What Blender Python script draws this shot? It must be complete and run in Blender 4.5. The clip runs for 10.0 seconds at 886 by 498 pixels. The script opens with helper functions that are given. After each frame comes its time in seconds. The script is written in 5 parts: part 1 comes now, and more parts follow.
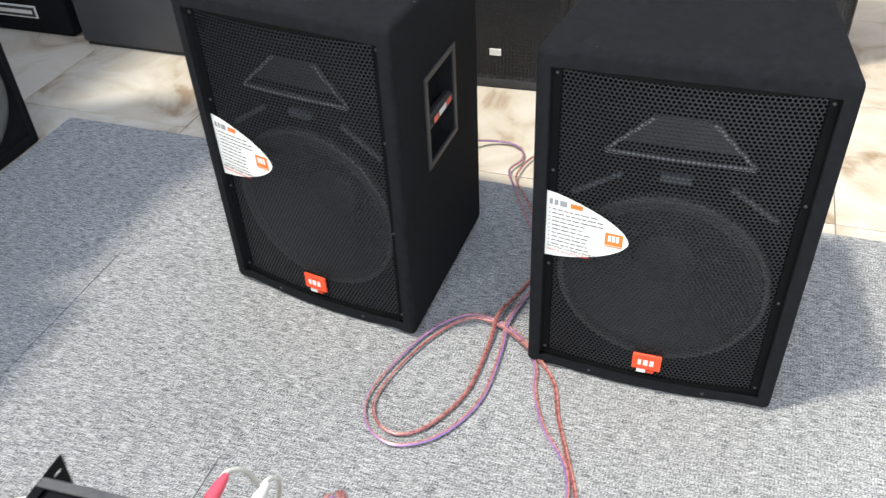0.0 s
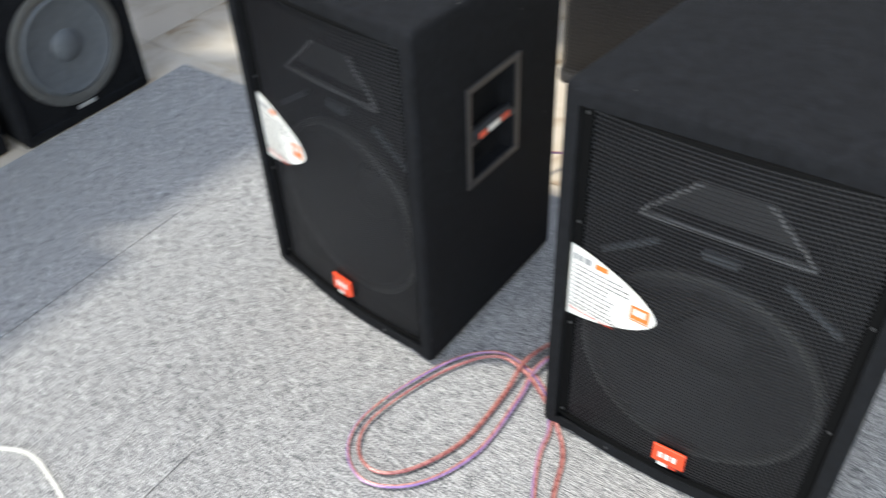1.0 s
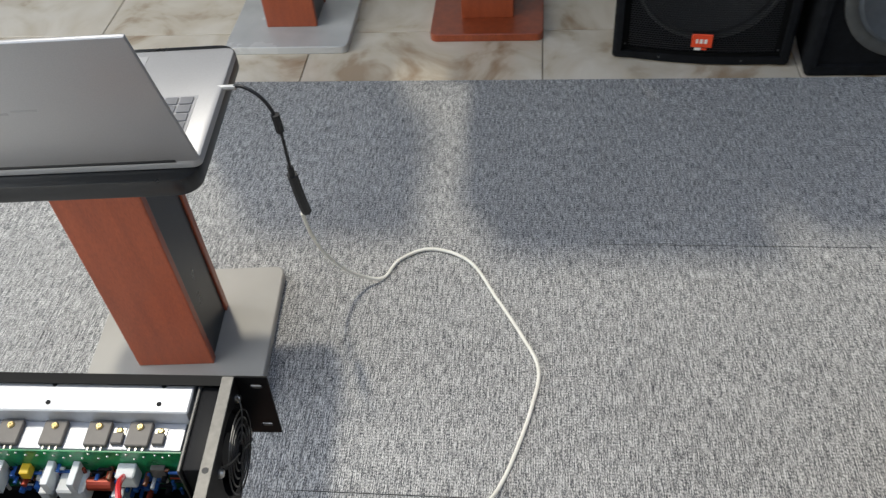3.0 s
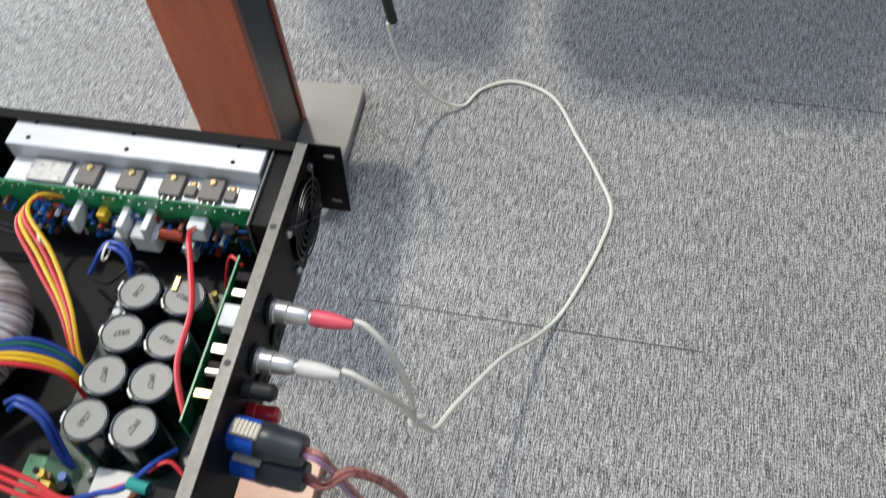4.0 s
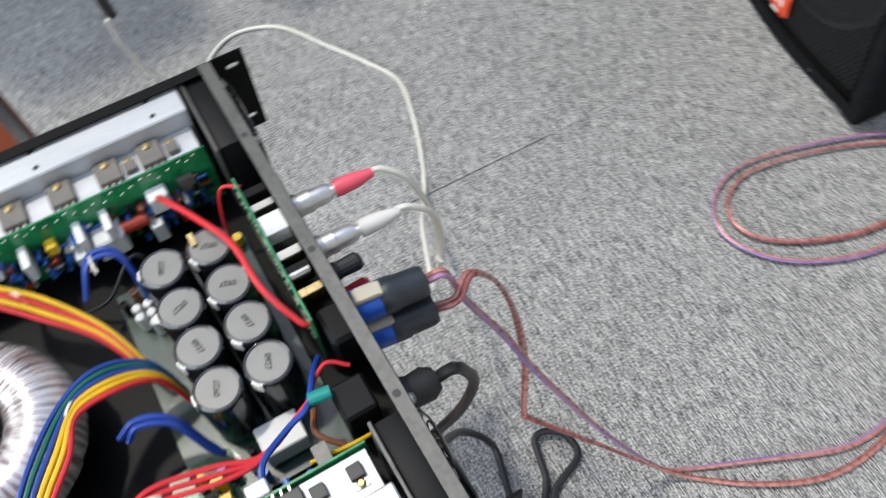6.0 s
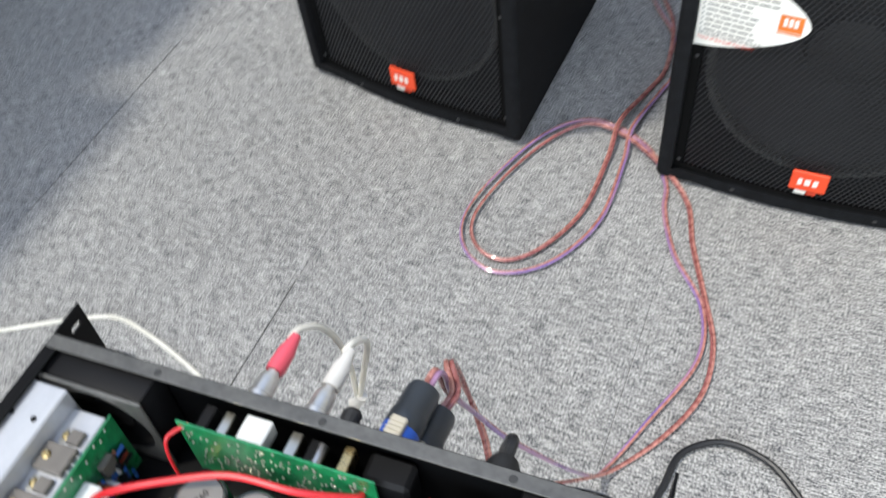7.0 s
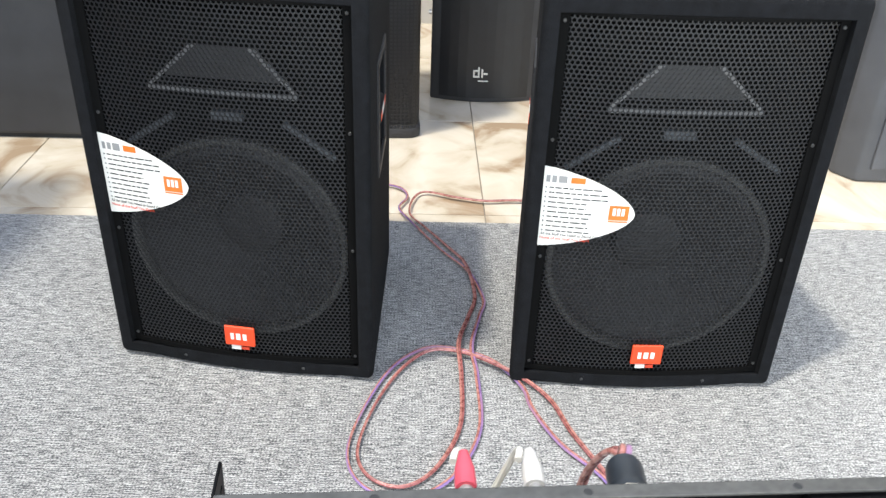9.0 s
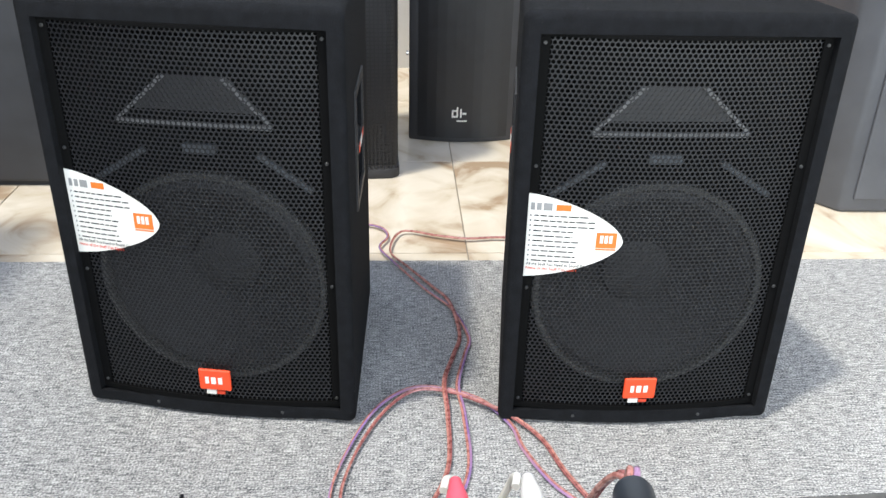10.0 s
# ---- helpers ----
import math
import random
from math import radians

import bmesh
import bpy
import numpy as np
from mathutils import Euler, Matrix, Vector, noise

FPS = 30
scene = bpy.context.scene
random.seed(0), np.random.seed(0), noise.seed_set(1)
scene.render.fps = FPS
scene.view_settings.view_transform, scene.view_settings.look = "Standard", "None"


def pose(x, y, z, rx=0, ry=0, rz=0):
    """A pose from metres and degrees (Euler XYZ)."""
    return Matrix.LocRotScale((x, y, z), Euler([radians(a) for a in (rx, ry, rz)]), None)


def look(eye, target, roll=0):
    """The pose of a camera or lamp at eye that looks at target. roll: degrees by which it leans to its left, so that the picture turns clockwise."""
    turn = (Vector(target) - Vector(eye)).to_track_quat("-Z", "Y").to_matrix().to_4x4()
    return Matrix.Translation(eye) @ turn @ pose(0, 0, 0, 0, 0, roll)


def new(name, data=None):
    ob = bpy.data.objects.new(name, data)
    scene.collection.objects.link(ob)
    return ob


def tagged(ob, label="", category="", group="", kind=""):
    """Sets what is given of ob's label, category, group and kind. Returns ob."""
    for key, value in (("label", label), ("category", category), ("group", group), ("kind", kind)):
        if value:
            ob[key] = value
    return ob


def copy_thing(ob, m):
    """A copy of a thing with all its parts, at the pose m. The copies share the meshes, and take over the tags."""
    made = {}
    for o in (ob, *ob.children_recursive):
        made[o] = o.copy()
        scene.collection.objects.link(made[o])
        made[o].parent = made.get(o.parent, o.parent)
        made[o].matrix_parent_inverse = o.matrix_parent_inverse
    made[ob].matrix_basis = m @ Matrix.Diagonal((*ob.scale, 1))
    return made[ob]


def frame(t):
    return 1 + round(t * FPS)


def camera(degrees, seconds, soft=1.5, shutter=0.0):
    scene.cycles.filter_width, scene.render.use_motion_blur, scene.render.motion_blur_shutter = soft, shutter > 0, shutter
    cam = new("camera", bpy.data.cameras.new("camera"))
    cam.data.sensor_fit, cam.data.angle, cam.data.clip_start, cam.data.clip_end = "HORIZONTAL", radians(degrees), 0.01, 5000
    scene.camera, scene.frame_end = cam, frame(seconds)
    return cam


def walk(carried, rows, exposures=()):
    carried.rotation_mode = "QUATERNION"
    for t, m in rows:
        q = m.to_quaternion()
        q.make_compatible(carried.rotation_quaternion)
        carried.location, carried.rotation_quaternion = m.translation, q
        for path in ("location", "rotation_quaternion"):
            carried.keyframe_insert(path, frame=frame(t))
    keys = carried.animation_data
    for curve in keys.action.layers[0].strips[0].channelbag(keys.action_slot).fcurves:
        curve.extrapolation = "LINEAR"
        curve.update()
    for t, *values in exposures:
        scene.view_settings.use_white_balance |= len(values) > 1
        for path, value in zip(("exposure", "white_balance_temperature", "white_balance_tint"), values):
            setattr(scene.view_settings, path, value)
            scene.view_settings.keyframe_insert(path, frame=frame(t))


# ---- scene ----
cam = camera(55.0, 10.0, soft=1.3, shutter=0.4)
PATH = [
    (0, (0.267, -1.171, 1.279), (-0.273, 0.283, 0.015), -3.1),
    (0.5, (0.321, -1.026, 1.244), (-0.218, 0.418, -0.03), -1.9),
    (0.7, (0.376, -0.945, 1.237), (-0.255, 0.449, -0.051), -2.0),
    (1, (0.427, -0.868, 1.242), (-0.461, 0.359, -0.064), -2.7),
    (1.5, (0.404, -0.78, 1.205), (-0.703, 0.141, -0.182), 0.2),
    (2, (0.295, -0.734, 1.212), (-0.928, -0.174, -0.268), 3.2),
    (2.2, (0.251, -0.719, 1.217), (-1.047, -0.37, -0.264), 1.2),
    (3.3, (0.119, -0.536, 1.212), (-1.202, -0.849, -0.257), -7.8),
    (3.5, (0.14, -0.542, 1.192), (-1.127, -0.888, -0.316), -8.7),
    (4, (0.177, -0.564, 1.151), (-0.929, -0.924, -0.476), -6.7),
    (4.5, (0.201, -0.574, 1.144), (-0.831, -0.949, -0.528), -6.5),
    (5, (0.258, -0.624, 1.128), (-0.724, -0.971, -0.58), -14.3),
    (5.2, (0.294, -0.676, 1.125), (-0.702, -0.931, -0.59), -15.9),
    (6.3, (0.268, -0.858, 1.089), (-0.678, -0.296, -0.582), -11.3),
    (6.5, (0.231, -0.895, 1.077), (-0.597, -0.122, -0.572), -9.6),
    (6.6, (0.209, -0.933, 1.071), (-0.545, -0.059, -0.562), -8.7),
    (7, (0.144, -1.004, 1.096), (-0.469, 0.07, -0.476), -8.8),
    (7.2, (0.12, -1.049, 1.11), (-0.41, 0.204, -0.356), -6.9),
    (7.5, (0.091, -1.15, 1.154), (-0.283, 0.322, -0.148), -4.9),
    (8, (-0.002, -1.241, 1.193), (-0.215, 0.38, 0.041), -3.1),
    (8.5, (-0.091, -1.218, 1.108), (-0.167, 0.483, 0.058), 1.0),
    (9, (-0.175, -1.179, 0.976), (-0.105, 0.542, -0.041), 2.2),
    (9.5, (-0.191, -1.152, 0.94), (-0.091, 0.587, -0.042), 2.0),
    (10, (-0.175, -1.151, 0.927), (-0.062, 0.626, 0.016), 1.5),
]
walk(cam, [(t, look(eye, target, roll)) for t, eye, target, roll in PATH],
     [(0.0, 1.57, 6560, 6), (1.0, 1.62, 6560, 6), (2.0, 1.2, 6950, 6), (3.5, 0.86, 6750, 6), (5.0, 0.98, 6560, 6), (6.5, 1.10, 6560, 6), (7.5, 1.42, 6560, 6), (8.5, 1.68, 6560, 6), (10.0, 1.6, 6480, 6)])

# ---- light ----
KX, KY = 0.32, 0.20          # the sun's light moves this far per metre of fall
world = bpy.data.worlds.new("world")
scene.world = world
world.use_nodes = True
wn = world.node_tree.nodes
sky = wn.new("ShaderNodeTexSky")
sky.sky_type, sky.sun_disc = "NISHITA", False
sky.sun_elevation = math.atan(1 / math.hypot(KX, KY))
sky.sun_rotation = math.atan2(-KX, -KY)
wn["Background"].inputs["Strength"].default_value = 0.15
world.node_tree.links.new(sky.outputs[0], wn["Background"].inputs["Color"])
sun_data = bpy.data.lights.new("sun", "SUN")
sun_data.energy, sun_data.angle, sun_data.color = 1.17, radians(3.6), (1.0, 0.95, 0.86)
sun = new("sun", sun_data)
sun.matrix_world = look((-2, -1.6, 5), (-2 + KX, -1.6 + KY, 4))

# unseen area lamp, added to brighten the fronts and lift the shadows
front_data = bpy.data.lights.new("added_front_fill", "AREA")
front_data.shape, front_data.size, front_data.size_y = "RECTANGLE", 4.3, 2.6
front_data.energy, front_data.color = 66.0, (0.96, 0.98, 1.0)
front_light = new("added_front_fill", front_data)
front_light.matrix_world = look((0.62, -3.18, 1.65), (0.62, 0, 1.65))


# ---- materials ----
def mat(name, colour, rough=0.6, metal=0.0, dark=None, scale=20.0, amount=0.5, bump=0.0, bump_scale=200.0,
        stretch=(1, 1, 1), coat=0.0, per_object=0.0, spec=0.5, fine=0.0):
    """A surface with two scales of variation: blotches between two tones, and a fine relief."""
    m = bpy.data.materials.new(name)
    m.use_nodes = True
    n, l = m.node_tree.nodes, m.node_tree.links
    b = n["Principled BSDF"]
    b.inputs["Metallic"].default_value = metal
    b.inputs["Coat Weight"].default_value = coat
    b.inputs["Specular IOR Level"].default_value = spec
    tex = n.new("ShaderNodeTexCoord")
    mp = n.new("ShaderNodeMapping")
    mp.inputs["Scale"].default_value = stretch
    l.new(tex.outputs["Object"], mp.inputs["Vector"])
    big = n.new("ShaderNodeTexNoise")
    big.inputs["Scale"].default_value, big.inputs["Detail"].default_value = scale, 5
    l.new(mp.outputs[0], big.inputs["Vector"])
    ramp = n.new("ShaderNodeValToRGB")
    ramp.color_ramp.elements[0].position, ramp.color_ramp.elements[1].position = 0.5 - amount / 2, 0.5 + amount / 2
    dark = dark or tuple(c * 0.7 for c in colour)
    ramp.color_ramp.elements[0].color, ramp.color_ramp.elements[1].color = (*dark, 1), (*colour, 1)
    l.new(big.outputs[0], ramp.inputs[0])
    out = ramp.outputs[0]
    small = n.new("ShaderNodeTexNoise")
    small.inputs["Scale"].default_value, small.inputs["Detail"].default_value = bump_scale, 3
    l.new(mp.outputs[0], small.inputs["Vector"])
    if fine:
        hsv = n.new("ShaderNodeHueSaturation")
        fm = n.new("ShaderNodeMapRange")
        fm.inputs[1].default_value, fm.inputs[2].default_value = 0.3, 0.7
        fm.inputs[3].default_value, fm.inputs[4].default_value = 1 - fine, 1 + fine
        l.new(small.outputs[0], fm.inputs[0])
        l.new(fm.outputs[0], hsv.inputs["Value"])
        l.new(out, hsv.inputs["Color"])
        out = hsv.outputs[0]
    if per_object:
        info = n.new("ShaderNodeObjectInfo")
        h2 = n.new("ShaderNodeHueSaturation")
        pm = n.new("ShaderNodeMapRange")
        pm.inputs[3].default_value, pm.inputs[4].default_value = 1 - per_object, 1 + per_object
        l.new(info.outputs["Random"], pm.inputs[0])
        l.new(pm.outputs[0], h2.inputs["Value"])
        l.new(out, h2.inputs["Color"])
        out = h2.outputs[0]
    l.new(out, b.inputs["Base Color"])
    rm = n.new("ShaderNodeMapRange")
    rm.inputs[3].default_value, rm.inputs[4].default_value = max(0.02, rough - 0.08), min(1, rough + 0.08)
    l.new(big.outputs[0], rm.inputs[0])
    l.new(rm.outputs[0], b.inputs["Roughness"])
    if bump:
        bp = n.new("ShaderNodeBump")
        bp.inputs["Strength"].default_value, bp.inputs["Distance"].default_value = bump, 0.002
        l.new(small.outputs[0], bp.inputs["Height"])
        l.new(bp.outputs[0], b.inputs["Normal"])
    return m


def carpet_material():
    """Grey loop-pile carpet: short pale and blue-black flecks drawn out along one way."""
    m = bpy.data.materials.new("carpet_pile")
    m.use_nodes = True
    n, l = m.node_tree.nodes, m.node_tree.links
    b = n["Principled BSDF"]
    b.inputs["Roughness"].default_value, b.inputs["Specular IOR Level"].default_value = 0.95, 0.1
    b.inputs["Sheen Weight"].default_value = 0.15
    geo = n.new("ShaderNodeNewGeometry")
    info = n.new("ShaderNodeObjectInfo")

    def noise_at(stretch, scale, detail):
        mp = n.new("ShaderNodeMapping")
        mp.inputs["Scale"].default_value = stretch
        l.new(geo.outputs["Position"], mp.inputs["Vector"])
        t = n.new("ShaderNodeTexNoise")
        t.inputs["Scale"].default_value, t.inputs["Detail"].default_value = scale, detail
        t.inputs["Roughness"].default_value = 0.65
        l.new(mp.outputs[0], t.inputs["Vector"])
        return t.outputs[0]

    streak = noise_at((0.07, 1, 1), 560, 2)
    knot = noise_at((0.55, 1, 1), 480, 2)

    def calc(op, *values):
        k = n.new("ShaderNodeMath")
        k.operation = op
        for i, value in enumerate(values):
            if isinstance(value, (int, float)):
                k.inputs[i].default_value = value
            else:
                l.new(value, k.inputs[i])
        return k.outputs[0]

    fleck = calc("ADD", calc("MULTIPLY", streak, 0.45), calc("MULTIPLY", knot, 0.55))
    # rows of loops: ribs along x, stitches across them
    axes = n.new("ShaderNodeSeparateXYZ")
    l.new(geo.outputs["Position"], axes.inputs[0])
    rib = calc("SINE", calc("MULTIPLY_ADD", knot, 2.2, calc("MULTIPLY", axes.outputs["Y"], 1650.0)))
    stitch = calc("SINE", calc("MULTIPLY_ADD", knot, 3.0, calc("MULTIPLY", axes.outputs["X"], 1150.0)))
    loops = calc("MULTIPLY_ADD", rib, 0.12, calc("MULTIPLY_ADD", stitch, 0.09, 1.0))
    patch = noise_at((0.35, 1, 1), 120, 3)
    wide = noise_at((1, 1, 1), 2.2, 2)
    r = n.new("ShaderNodeValToRGB")
    e = r.color_ramp.elements
    e[0].position, e[0].color = 0.418, (0.060, 0.062, 0.068, 1)
    e[1].position, e[1].color = 0.588, (0.49, 0.482, 0.466, 1)
    mid = r.color_ramp.elements.new(0.5)
    mid.color = (0.245, 0.241, 0.235, 1)
    add = n.new("ShaderNodeMath")
    add.operation = "MULTIPLY_ADD"
    add.inputs[1].default_value = 0.10
    l.new(patch, add.inputs[0])
    sub = n.new("ShaderNodeMath")
    sub.operation = "ADD"
    sub.inputs[1].default_value = -0.05
    l.new(fleck, sub.inputs[0])
    l.new(sub.outputs[0], add.inputs[2])
    l.new(add.outputs[0], r.inputs[0])
    h = n.new("ShaderNodeHueSaturation")
    v = n.new("ShaderNodeMath")
    v.operation = "MULTIPLY_ADD"
    v.inputs[1].default_value, v.inputs[2].default_value = 0.30, 0.83
    l.new(wide, v.inputs[0])
    w = n.new("ShaderNodeMath")
    w.operation = "MULTIPLY_ADD"
    w.inputs[1].default_value = 0.08
    l.new(info.outputs["Random"], w.inputs[0])
    l.new(v.outputs[0], w.inputs[2])
    l.new(calc("MULTIPLY", w.outputs[0], loops), h.inputs["Value"])
    l.new(r.outputs[0], h.inputs["Color"])
    l.new(h.outputs[0], b.inputs["Base Color"])
    ridge = noise_at((0.08, 1, 1), 330, 2)
    bp = n.new("ShaderNodeBump")
    bp.inputs["Strength"].default_value, bp.inputs["Distance"].default_value = 0.7, 0.003
    l.new(ridge, bp.inputs["Height"])
    l.new(bp.outputs[0], b.inputs["Normal"])
    return m


def tile_material():
    """Polished cream marble-look tile with brown veins."""
    m = bpy.data.materials.new("marble_tile")
    m.use_nodes = True
    n, l = m.node_tree.nodes, m.node_tree.links
    b = n["Principled BSDF"]
    b.inputs["Roughness"].default_value = 0.12
    geo, info = n.new("ShaderNodeNewGeometry"), n.new("ShaderNodeObjectInfo")
    off = n.new("ShaderNodeVectorMath")
    off.operation = "MULTIPLY_ADD"
    off.inputs[1].default_value = (7, 5, 3)
    cmb = n.new("ShaderNodeCombineXYZ")
    for i in range(3):
        l.new(info.outputs["Random"], cmb.inputs[i])
    l.new(cmb.outputs[0], off.inputs[0])
    l.new(geo.outputs["Position"], off.inputs[2])
    cloud = n.new("ShaderNodeTexNoise")
    cloud.inputs["Scale"].default_value, cloud.inputs["Detail"].default_value, cloud.inputs["Distortion"].default_value = 4, 7, 1.6
    l.new(off.outputs[0], cloud.inputs["Vector"])
    r = n.new("ShaderNodeValToRGB")
    e = r.color_ramp.elements
    e[0].position, e[0].color = 0.32, (0.36, 0.26, 0.17, 1)
    e[1].position, e[1].color = 0.62, (0.66, 0.59, 0.49, 1)
    e2 = e.new(0.44)
    e2.color = (0.56, 0.48, 0.37, 1)
    l.new(cloud.outputs[0], r.inputs[0])
    l.new(r.outputs[0], b.inputs["Base Color"])
    return m


def wood_material(name, light, dark):
    m = mat(name, light, 0.35, dark=dark, scale=9, amount=0.5, bump=0.05, bump_scale=120, stretch=(6, 6, 0.8), coat=0.25, fine=0.18)
    return m


M_CARPET, M_TILE = carpet_material(), tile_material()
M_GROUT = mat("grout", (0.33, 0.28, 0.22), 0.9, scale=60, bump=0.2)
M_WALL = mat("painted_wall", (0.72, 0.70, 0.66), 0.85, dark=(0.62, 0.60, 0.56), scale=3, bump=0.1, bump_scale=90)
M_CEIL = mat("ceiling_paint", (0.78, 0.78, 0.77), 0.9, scale=3)
M_FELT = mat("black_felt", (0.0094, 0.0101, 0.0120), 0.95, dark=(0.0032, 0.0034, 0.004), scale=55, bump=0.6, bump_scale=700, spec=0.18, fine=0.5)


def lint(m):
    """Sparse pale specks of dust on the felt."""
    n, l = m.node_tree.nodes, m.node_tree.links
    b = n["Principled BSDF"]
    tex, vor, ramp, mix = n.new("ShaderNodeTexCoord"), n.new("ShaderNodeTexNoise"), n.new("ShaderNodeValToRGB"), n.new("ShaderNodeMix")
    vor.inputs["Scale"].default_value, vor.inputs["Detail"].default_value = 170, 0
    l.new(tex.outputs["Object"], vor.inputs["Vector"])
    ramp.color_ramp.elements[0].position, ramp.color_ramp.elements[1].position = 0.885, 0.91
    l.new(vor.outputs[0], ramp.inputs[0])
    mix.data_type = "RGBA"
    l.new(ramp.outputs[0], mix.inputs[0])
    l.new(b.inputs["Base Color"].links[0].from_socket, mix.inputs[6])
    mix.inputs[7].default_value = (0.14, 0.135, 0.13, 1)
    l.new(mix.outputs[2], b.inputs["Base Color"])


lint(M_FELT)
M_GRILLE = mat("grille_paint", (0.0115, 0.0122, 0.0142), 0.42, dark=(0.008, 0.008, 0.0095), scale=40, spec=0.5)
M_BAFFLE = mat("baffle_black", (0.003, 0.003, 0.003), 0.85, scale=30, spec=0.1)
# pale tone; on the grilled horns' edges it is a painted glint
M_HORN = mat("horn_plastic_and_glint", (0.20, 0.20, 0.20), 0.35, scale=30, bump=0.1)
M_HORN2 = mat("horn_floor_lit", (0.030, 0.030, 0.031), 0.5, scale=30)
M_CONE = mat("paper_cone", (0.032, 0.032, 0.033), 0.7, scale=60, bump=0.3, bump_scale=300)
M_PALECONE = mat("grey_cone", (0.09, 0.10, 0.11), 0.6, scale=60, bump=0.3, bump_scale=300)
M_RING = mat("woofer_gasket", (0.085, 0.085, 0.08), 0.4, scale=40)
M_ORANGE = mat("orange_badge", (0.80, 0.075, 0.020), 0.4, dark=(0.70, 0.06, 0.018), scale=30)
M_AMBER = mat("amber_print", (0.80, 0.20, 0.03), 0.45)
M_WHITE = mat("white_print", (0.79, 0.77, 0.72), 0.5, dark=(0.73, 0.71, 0.65), scale=30)
M_INK = mat("black_print", (0.03, 0.03, 0.03), 0.6)
M_GREYINK = mat("grey_print", (0.30, 0.30, 0.30), 0.6)
M_REDINK = mat("red_print", (0.72, 0.06, 0.02), 0.5)
M_DULL = mat("dull_screw", (0.10, 0.10, 0.10), 0.4, metal=0.8)
M_SCREW = mat("steel_screw", (0.55, 0.54, 0.52), 0.3, metal=1.0, scale=200)
M_BRASS = mat("brass_screw", (0.62, 0.47, 0.22), 0.28, metal=1.0, scale=200)
M_ROUND = mat("rubber", (0.015, 0.015, 0.016), 0.6, scale=60, bump=0.2)
M_POCKET = mat("handle_plastic", (0.028, 0.028, 0.030), 0.5, scale=60, bump=0.3)
M_PLAIN = mat("textured_black_paint", (0.044, 0.044, 0.048), 0.6, dark=(0.027, 0.027, 0.029), scale=12, bump=0.5, bump_scale=500)
M_CHARCOAL = mat("charcoal_paint", (0.085, 0.087, 0.095), 0.55, dark=(0.060, 0.061, 0.067), scale=10, bump=0.4, bump_scale=500)
M_WOOD = wood_material("mahogany_veneer", (0.34, 0.070, 0.024), (0.22, 0.044, 0.016))
M_WOODPALE = wood_material("brown_laminate", (0.42, 0.20, 0.12), (0.34, 0.15, 0.09))
M_BLACKLAM = mat("black_laminate", (0.018, 0.019, 0.021), 0.3, scale=10, fine=0.1)
M_PLATE = mat("grey_steel_plate", (0.34, 0.325, 0.30), 0.4, dark=(0.29, 0.275, 0.25), scale=8, coat=0.1)
M_PALEPLATE = mat("pale_plate", (0.55, 0.54, 0.52), 0.25, scale=8, coat=0.3)
M_ALU = mat("laptop_aluminium", (0.42, 0.42, 0.43), 0.45, metal=0.5, dark=(0.38, 0.38, 0.39), scale=4, fine=0.04, bump_scale=600)
M_KEY = mat("keycap", (0.20, 0.20, 0.21), 0.5)
M_SCREEN = mat("dark_screen", (0.01, 0.011, 0.012), 0.1)
M_CHASSIS = mat("chassis_black", (0.0035, 0.0035, 0.004), 0.5, scale=30, spec=0.12)
M_PANEL = mat("rear_panel_edge", (0.12, 0.116, 0.108), 0.42, metal=0.4, dark=(0.08, 0.078, 0.073), scale=30, fine=0.15)
M_HEAT = mat("heatsink_aluminium", (0.50, 0.51, 0.535), 0.42, metal=0.5, dark=(0.43, 0.44, 0.465), scale=12, stretch=(8, 1, 1), fine=0.04)
M_PCB = mat("green_board", (0.014, 0.22, 0.075), 0.3, dark=(0.009, 0.13, 0.045), scale=90, amount=0.3, coat=0.3, fine=0.2, bump_scale=400)
M_PCBDARK = mat("dark_board", (0.006, 0.035, 0.016), 0.3, dark=(0.004, 0.02, 0.01), scale=90, coat=0.3)
M_SOLDER = mat("solder", (0.62, 0.60, 0.52), 0.3, metal=1.0)
M_CAPTOP = mat("capacitor_lid", (0.19, 0.185, 0.175), 0.40, dark=(0.15, 0.146, 0.138), scale=40)
M_SLEEVE = mat("capacitor_sleeve", (0.010, 0.010, 0.011), 0.18, coat=0.5, scale=30)
M_RIM = mat("capacitor_rim", (0.05, 0.05, 0.05), 0.12, coat=1.0, spec=1.0)
M_CERAMIC = mat("white_ceramic", (0.74, 0.75, 0.74), 0.6, scale=60)
M_CHIP = mat("grey_transistor", (0.14, 0.125, 0.11), 0.5, dark=(0.10, 0.09, 0.08), scale=90)
M_CHIPD = mat("dark_transistor", (0.035, 0.033, 0.031), 0.5, scale=90)
M_BLUECOMP = mat("blue_resistor", (0.03, 0.13, 0.45), 0.35)
M_YELCOMP = mat("yellow_film_capacitor", (0.75, 0.50, 0.03), 0.4)
M_DARKCOMP = mat("dark_component", (0.010, 0.010, 0.011), 0.5, spec=0.12)
M_COIL = mat("copper_coil", (0.42, 0.06, 0.03), 0.35, metal=0.3)
M_XLR = mat("nickel_shell", (0.74, 0.73, 0.71), 0.36, metal=0.75, scale=80)
M_PINK = mat("red_boot", (0.86, 0.11, 0.16), 0.45)
M_BOOT = mat("white_boot", (0.76, 0.74, 0.70), 0.45)
M_WIREW = mat("white_sheath", (0.76, 0.74, 0.68), 0.45, dark=(0.66, 0.64, 0.56), scale=30)
M_BLUE = mat("blue_plastic", (0.015, 0.10, 0.55), 0.35)
M_RUBBERGREY = mat("speakon_shell", (0.030, 0.036, 0.045), 0.4, scale=40)
